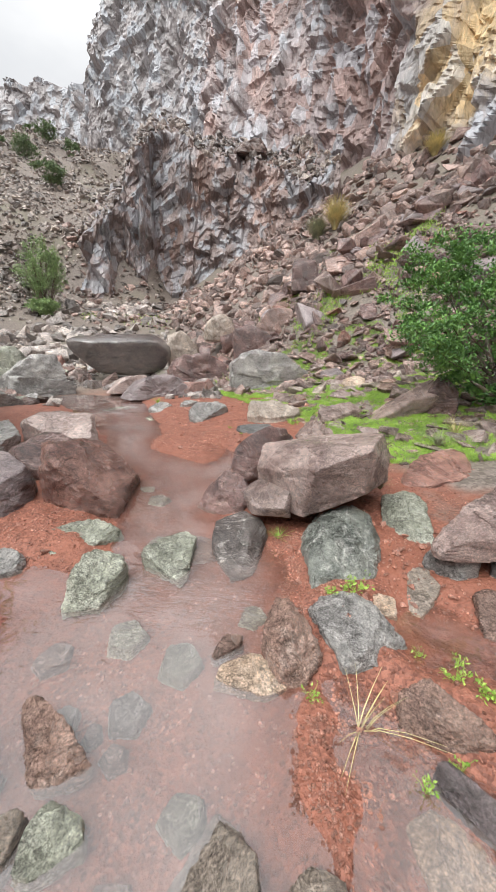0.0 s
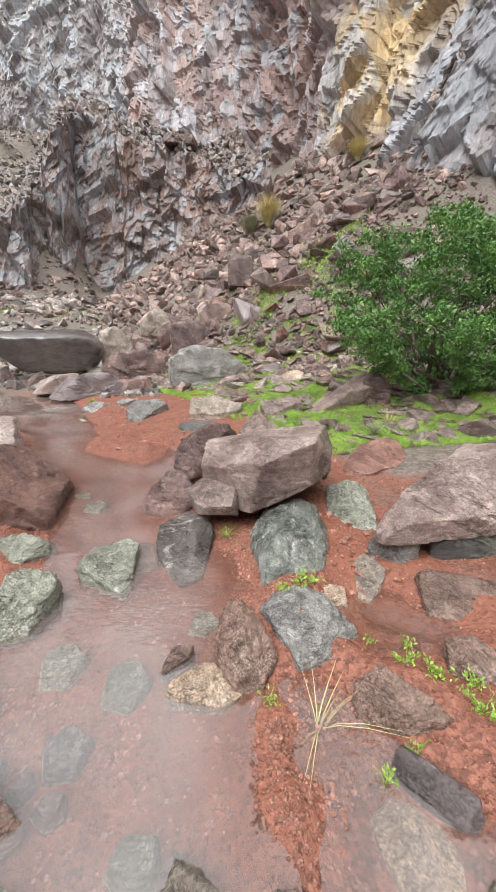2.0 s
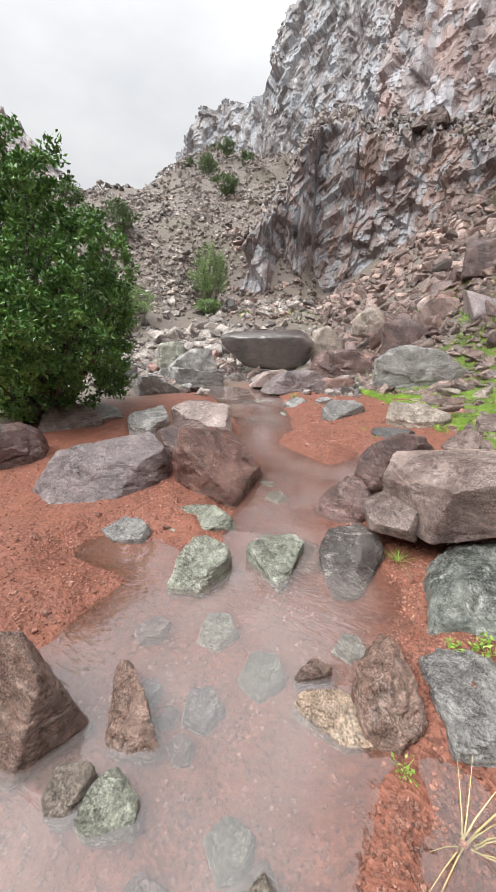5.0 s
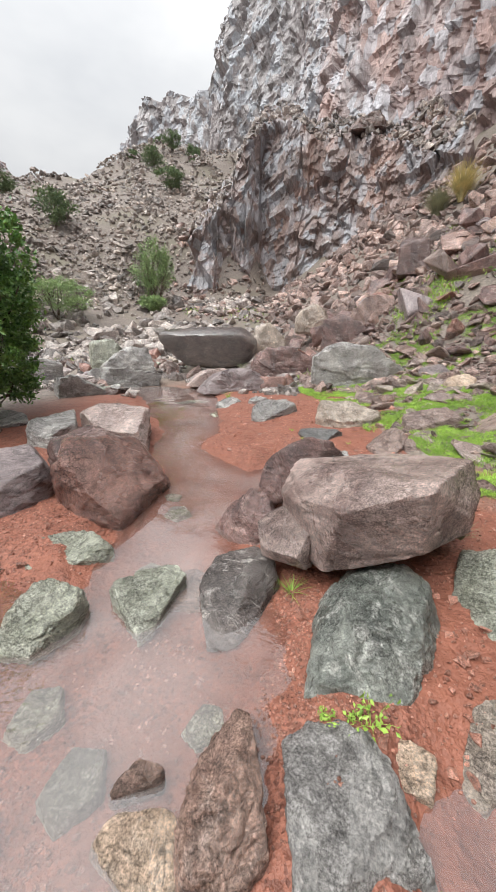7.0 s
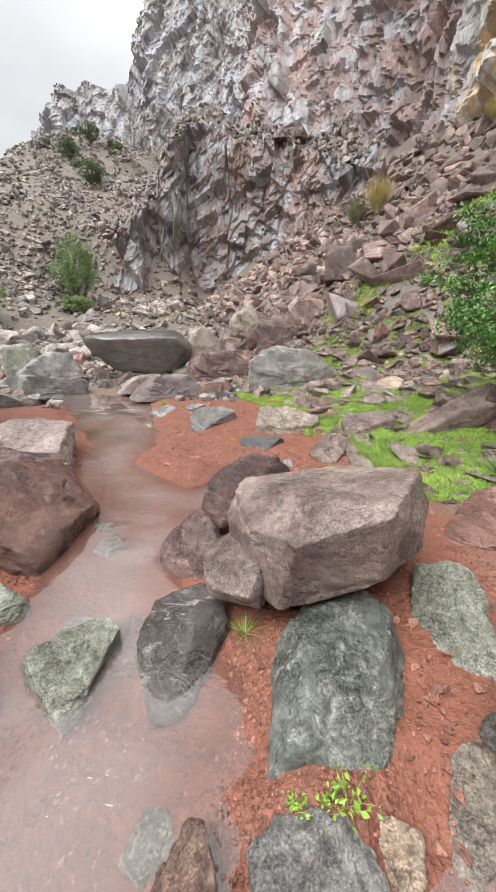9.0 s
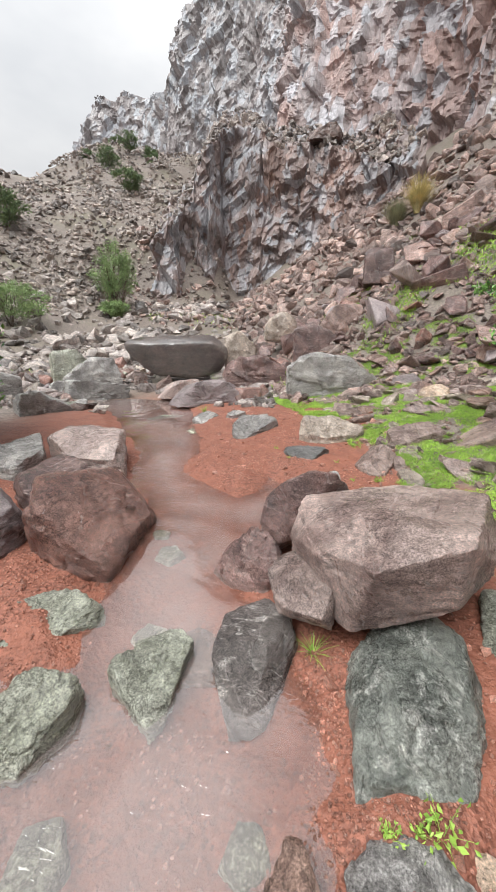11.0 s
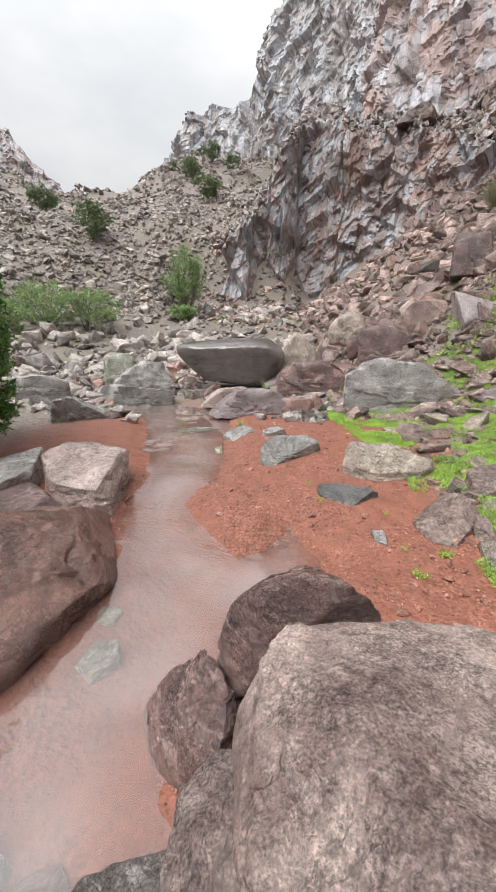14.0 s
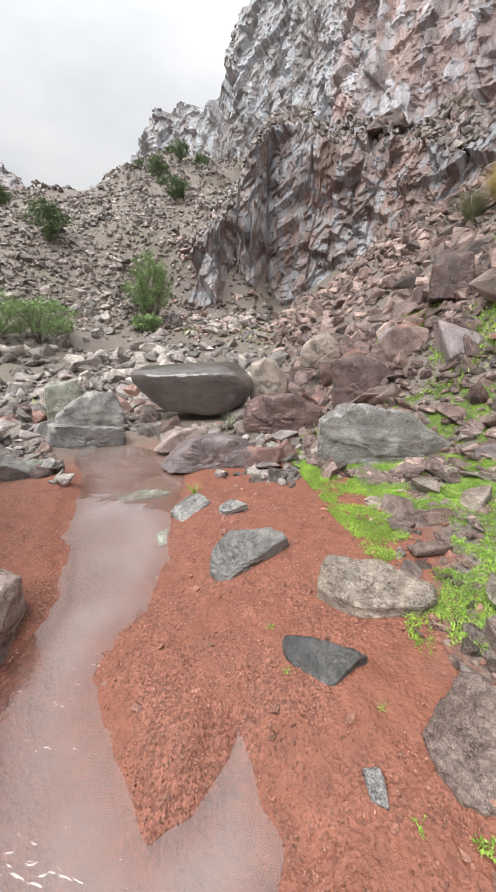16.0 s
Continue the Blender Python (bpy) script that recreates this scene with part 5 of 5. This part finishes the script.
lay_stuff(rng, spots, hs, "bank_rubble", "small flat brown stones of the bank", "rubble", "talus_far", 2, 0.25, (0.4, 0.7))
# chips and pebbles on the gravel
spots, hs = scatter(rng, 420, lambda r: (r.uniform(-3.6, 2.6), r.uniform(0.2, 9.0)), (0.02, 0.11), lambda x, y: gap(x, y) > 0.02 and toe(x, y) < 1.6)
lay_stuff(rng, spots, hs, "chips", "small angular red and brown stones on the gravel", "rubble", "pebble", 2)
vx = np.random.RandomState(3).rand(110000, 2) * (7.6, 9.2) + (-4.2, -0.4)
vg = water_gap(vx[:, 0], vx[:, 1])
near = np.hypot(vx[:, 0] - 0.1, vx[:, 1] - 2.5)
ok = (vg > -0.06) & (right_of_toe(vx[:, 0], vx[:, 1]) < 0.7) & (np.random.RandomState(4).rand(110000) < np.clip(0.25 + 0.5 * noise3(flat3(vx[:, 0], vx[:, 1], 1.4), 9), 0.05, 1))
vx = vx[ok][:24000]
hz_all = land(vx[:, 0], vx[:, 1])
sz = 0.007 + 0.019 * np.random.RandomState(5).rand(len(vx)) ** 2.5
lay_stuff(rng, np.column_stack([vx, sz]), hz_all, "pebbles", "fine red pebbles on the gravel bars", "gravel", "pebble", 1, 0.1)

def gravel_patch(n, boxes, sizes, seed, rule, name, label, lev=1):
    """A close layer of small pebbles over a few stretches of the bed."""
    rs = np.random.RandomState(seed)
    p = np.concatenate([rs.rand(n // len(boxes), 2) * (np.array(b[2:]) - b[:2]) + b[:2] for b in boxes])
    p = p[rule(water_gap(p[:, 0], p[:, 1]))]
    s = sizes[0] + (sizes[1] - sizes[0]) * rs.rand(len(p)) ** 2.2
    lay_stuff(rng, np.column_stack([p, s]), land(p[:, 0], p[:, 1]), name, label, "gravel", "pebble", lev, 0.12)


gravel_patch(9000, [(0.2, 0.25, 0.8, 1.15), (0.05, 1.75, 0.65, 2.75), (-1.4, 4.7, -0.2, 6.2), (-2.4, 0.9, -1.1, 2.2)], (0.007, 0.024), 31, lambda g: g > -0.02, "coarse_gravel", "coarse red gravel of the bars beside the water")
gravel_patch(240, [(0.95, 1.9, 1.45, 2.75), (0.2, 2.9, 1.3, 3.2), (0.6, 5.0, 1.0, 6.6), (0.5, 4.2, 1.6, 5.0)], (0.02, 0.07), 33, lambda g: g > 0.02, "red_rubble", "broken red and brown rubble between the boulders", 2)
gravel_patch(5000, [(-1.2, 0.2, 0.4, 2.2), (0.5, 0.4, 1.1, 1.3)], (0.008, 0.032), 32, lambda g: g < 0.0, "bed_gravel", "pink pebbles on the bed of the pool")

# ---------------------------------------------------------------- plants


def tube(points, radii, sides=6):
    """A tapered limb along points."""
    pts, vs = np.array(points, float), []
    for i, p in enumerate(pts):
        d = pts[min(i + 1, len(pts) - 1)] - pts[max(i - 1, 0)]
        d = d / (np.linalg.norm(d) + 1e-9)
        a = np.cross(d, (0.3, 0.9, 0.2) if abs(d[2]) > 0.8 else (0, 0, 1.0))
        a /= np.linalg.norm(a)
        b = np.cross(d, a)
        for k in range(sides):
            t = 2 * math.pi * k / sides
            vs.append(p + radii[i] * (a * math.cos(t) + b * math.sin(t)))
    fs = [[i * sides + k, i * sides + (k + 1) % sides, (i + 1) * sides + (k + 1) % sides, (i + 1) * sides + k] for i in range(len(pts) - 1) for k in range(sides)]
    return np.array(vs), np.array(fs)


def joined(pieces):
    vs, fs, base = [], [], 0
    for v, f in pieces:
        vs.append(v)
        fs.append(f + base)
        base += len(v)
    return np.concatenate(vs), np.concatenate(fs)


def leaves(centres, sizes, rs, length=1.0, width=0.5, up=0.3):
    """One bent four-cornered leaf at each centre."""
    n = len(centres)
    d = rs.randn(n, 3)
    d[:, 2] += up
    d /= np.linalg.norm(d, axis=1)[:, None]
    side = np.cross(d, rs.randn(n, 3))
    side /= np.linalg.norm(side, axis=1)[:, None] + 1e-9
    nrm = np.cross(d, side)
    s = np.asarray(sizes)[:, None]
    a = centres
    b = centres + d * s * length * 0.5 + side * s * width * 0.5 + nrm * s * 0.08
    c = centres + d * s * length - nrm * s * 0.1
    e = centres + d * s * length * 0.5 - side * s * width * 0.5 + nrm * s * 0.08
    v = np.stack([a, b, c, e], 1).reshape(-1, 3)
    return v, np.arange(4 * n).reshape(n, 4)


def bush(name, label, at, size, clumps, per, leaf, mat, seed, limbs=9, gauss=0.13, lean=(0, 0), low=0.12, category="bush", waist=0.72):
    """Limbs from one root that fork towards clumps of leaves; an uneven outline with gaps."""
    rs = np.random.RandomState(seed)
    root = tagged(new(name), label, category)
    root.location = at
    w, d, h = size
    tips = []
    while len(tips) < clumps:
        p = rs.rand(3) * 2 - 1
        q = np.linalg.norm(p * (1, 1, 0.95))
        if 0.35 < q < 0.95 + 0.42 * noise3(p[None] * 1.9 + 0.7 * seed, seed)[0] and rs.rand() < 0.35 + 0.65 * q:
            z = low + (p[2] + 1) / 2 * (1 - low)
            tips.append((p[0] * w / 2 * (waist + (1.12 - waist) * math.sin(min(z, 1) * 2.6)) + lean[0] * z, p[1] * d / 2 * (waist + (1.12 - waist) * math.sin(min(z, 1) * 2.6)) + lean[1] * z, z * h))
    tips = np.array(tips)
    wood = []
    for i in range(limbs):
        t = tips[rs.randint(len(tips))]
        mid = t * (0.45, 0.45, 0.5) + rs.randn(3) * 0.06 * h
        wood.append(tube([(0, 0, -0.05 * h), mid * 0.5 + rs.randn(3) * 0.02 * h, mid, t], [0.022 * h, 0.016 * h, 0.010 * h, 0.003 * h]))
    for t in tips[:: max(1, clumps // 60)]:
        s = t * 0.6 + rs.randn(3) * 0.04 * h
        wood.append(tube([s, (s + t) / 2 + rs.randn(3) * 0.02 * h, t], [0.006 * h, 0.004 * h, 0.002 * h], 4))
    part("trunk", *joined(wood), MAT_WOOD, root, "grey-brown forking limbs")
    cen = np.repeat(tips, per, axis=0) + rs.randn(clumps * per, 3) * gauss * (w, d, h) * (0.55, 0.55, 0.4) * np.repeat(0.6 + 0.8 * rs.rand(clumps), per)[:, None]
    cen[:, 2] = np.maximum(cen[:, 2], 0.02)
    part("crown", *leaves(cen, leaf * (0.6 + 0.8 * rs.rand(len(cen))), rs), mat, root, "", False)
    return root


bush("bush", "dense dark green leafy bush on the stony bank", (4.25, 6.7, land_at(4.25, 6.7) - 0.05), (4.2, 3.2, 3.1), 620, 90, 0.062, MAT_LEAF, 1, 16, 0.036, low=0.03, waist=0.5)
bush("bush", "tall dense green bush behind the mauve boulder", (-6.35, 4.45, land_at(-6.35, 4.45) - 0.05), (3.3, 3.2, 4.5), 820, 80, 0.085, MAT_LEAF, 2, 18, 0.036, low=0.0, waist=0.95)
bush("tamarisk_tree", "feathery light green tamarisk tree at the foot of the slope", (-16.6, 25.2, land_at(-16.6, 25.2)), (2.6, 2.4, 4.6), 110, 90, 0.11, MAT_TAMARISK, 3, 8, 0.10, category="tree")
for i, (a, d, w, h) in enumerate([(-55.5, 26, 3.0, 1.8), (-50.5, 27, 3.6, 2.4), (-46.0, 26, 3.8, 2.5), (-58.5, 28, 3.0, 1.6), (-33.5, 28.5, 1.8, 1.1)]):
    x, y = d * math.sin(radians(a)), d * math.cos(radians(a))
    bush("tamarisk_bush", "low feathery green bush on the valley floor", (x, y, land_at(x, y)), (w, w * 0.8, h), 70, 80, 0.11, MAT_TAMARISK, 20 + i, 6, 0.12)
for i, (a, d, w, h) in enumerate([(-33.4, 57, 2.7, 2.5), (-30.9, 66, 2.2, 2.6), (-28.2, 64, 1.8, 2.3), (-31.0, 45, 2.4, 1.9), (-33.0, 78, 2.2, 1.4), (-36.0, 62, 1.8, 1.4), (-51.5, 45, 2.4, 2.0), (-45.5, 37, 2.6, 2.6)]):
    x, y = d * math.sin(radians(a)), d * math.cos(radians(a))
    bush("shrub", "dark olive shrub on the scree slope", (x, y, land_at(x, y) + 0.1), (w, w, h), 40, 60, 0.19, MAT_SHRUB, 40 + i, 5, 0.15)


def tuft(name, label, at, blades, height, spread, mat, seed, width=0.006, category="grass"):
    """Blades that rise from one root and bow outwards."""
    rs = np.random.RandomState(seed)
    vs, fs, base = [], [], 0
    for _ in range(blades):
        a, h, out = rs.rand() * 6.283, height * (0.5 + 0.6 * rs.rand()), spread * (0.3 + 0.9 * rs.rand())
        dx, dy = math.cos(a), math.sin(a)
        root = np.array([dx * 0.15 * spread * rs.rand(), dy * 0.15 * spread * rs.rand(), -0.01])
        sx, sy = -dy * width / 2, dx * width / 2
        for k in range(4):
            t = k / 3
            c = root + np.array([dx * out * t ** 1.6, dy * out * t ** 1.6, h * (t - 0.35 * t * t * (out / (height + 0.01)))])
            ww = 1 - 0.85 * t
            vs += [c + (sx * ww, sy * ww, 0), c - (sx * ww, sy * ww, 0)]
        fs += [[base + 2 * k, base + 2 * k + 1, base + 2 * k + 3, base + 2 * k + 2] for k in range(3)]
        base += 8
    ob = part(name, np.array(vs), np.array(fs), mat, None, "", False)
    ob.location = at
    return tagged(ob, label, category)


def weed(at, h, count, seed):
    """A low leafy herb: short stems with small leaves."""
    rs = np.random.RandomState(seed)
    root = tagged(new("weed"), "small fresh green weed on wet red ground", "weed")
    root.location = at
    stems, cen = [], []
    for _ in range(7):
        a, o = rs.rand() * 6.283, h * (0.3 + 0.9 * rs.rand())
        tip = np.array([math.cos(a) * o, math.sin(a) * o, h * (0.35 + 0.6 * rs.rand())])
        stems.append(tube([(0, 0, -0.01), tip * 0.5 + (0, 0, 0.1 * h), tip], [0.0016, 0.0013, 0.0008], 4))
        for t in np.linspace(0.3, 1, max(3, count // 7)):
            cen.append(tip * t + rs.randn(3) * 0.13 * h)
    part("stems", *joined(stems), MAT_CRESS, root)
    cen = np.array(cen)
    cen[:, 2] = np.maximum(cen[:, 2], 0.004)
    part("leaves", *leaves(cen, 0.3 * h * (0.5 + rs.rand(len(cen))), rs, 1.0, 0.55, 0.5), MAT_CRESS, root, "", False)


for i, (x, y, h, nb) in enumerate([(0.39, 1.23, 0.06, 40), (1.01, 1.56, 0.05, 40), (1.2, 1.51, 0.06, 50), (1.22, 1.27, 0.08, 70), (1.32, 1.07, 0.08, 80), (0.97, 0.97, 0.06, 40), (0.81, 0.89, 0.06, 40), (1.12, 1.38, 0.07, 60),
                                   (1.36, 1.2, 0.07, 60), (0.74, 1.98, 0.10, 50), (0.56, 1.93, 0.05, 70), (0.66, 1.96, 0.05, 60), (-0.52, 6.0, 0.04, 30), (-0.78, 6.36, 0.05, 30), (0.41, 5.41, 0.05, 40), (0.7, 5.45, 0.08, 70), (0.17, 5.99, 0.04, 30), (0.55, 5.1, 0.08, 70)]):
    weed((x, y, max(land_at(x, y), 0.0)), h, nb, 60 + i)
for i, (x, y, z, h, nb, mat) in enumerate([(0.2, 2.72, 0.03, 0.13, 34, MAT_CRESS), (1.25, 3.5, 0.25, 0.16, 80, MAT_SAGE), (-2.92, 8.5, 0.32, 0.2, 60, MAT_CRESS), (-4.1, 12.2, 0.6, 0.5, 90, MAT_SAGE), (2.5, 5.2, 0.3, 0.35, 90, MAT_SAGE), (2.9, 5.6, 0.35, 0.4, 90, MAT_DRY)]):
    tuft("grass_tuft", "tuft of thin grass between the rocks", (x, y, z), nb, h, h * 0.9, mat, 90 + i, 0.007)
tuft("dry_stalk", "dry straw-coloured stalks bent over the water", (0.6, 1.12, -0.02), 13, 0.2, 0.30, MAT_DRY, 120, 0.006, "stalks")
tuft("sage_shrub", "wispy grey-green shrub beside the overhanging boulder", (2.25, 1.95, 0.12), 170, 0.34, 0.34, MAT_SAGE, 121, 0.006, "shrub")
for i, (x, y, w, mat) in enumerate([(1.9, 24.2, 1.1, MAT_SAGE), (2.9, 24.0, 1.3, MAT_DRY), (7.6, 22.6, 0.9, MAT_DRY)]):
    tuft("dry_bush", "rounded bush of dry yellow grass on the talus", (x, y, land_at(x, y)), 1300, w * 1.35, w * 0.75, mat, 130 + i, 0.022, "bush")

# green ground cover on the bank and in pockets of the talus
rs = np.random.RandomState(8)


def cover(name, label, n, lo, hi, leaf, cut, scale, seed, rule):
    p = rs.rand(n, 2) * (np.array(hi) - lo) + lo
    keep = (fbm(flat3(p[:, 0], p[:, 1], scale), 4, seed, 0.6) > cut + 0.45 * (rs.rand(n) - 0.4)) & rule(p[:, 0], p[:, 1])
    p = p[keep]
    z = land(p[:, 0], p[:, 1]) + rs.rand(len(p)) * leaf * 1.6
    ob = part(name, *leaves(np.column_stack([p, z]), leaf * (0.6 + 0.8 * rs.rand(len(p))), rs, 1.5, 0.42, 1.1), MAT_CRESS, None, "", False)
    return tagged(ob, label, "ground cover", kind="stuff")


cover("ground_cover", "bright green low plants covering the stony bank", 620000, (-2.2, 4.6), (5.0, 12.6), 0.021, -0.12, 2.3, 71,
      lambda x, y: (right_of_toe(x, y) > 0.1 - 0.5 * smooth(7, 9, y)) & (water_gap(x, y) > 0.5))
cover("ground_cover", "bright green patches between the rocks of the talus", 34000, (-1.0, 12.5), (6.0, 19.5), 0.07, 0.30, 0.5, 72, lambda x, y: right_of_toe(x, y) > 1.5)
cover("ground_cover", "green plants along the foot of the scree", 9000, (-14, 12.0), (-1.5, 27.0), 0.09, 0.55, 0.35, 73, lambda x, y: right_of_toe(x, y) < 2.0)
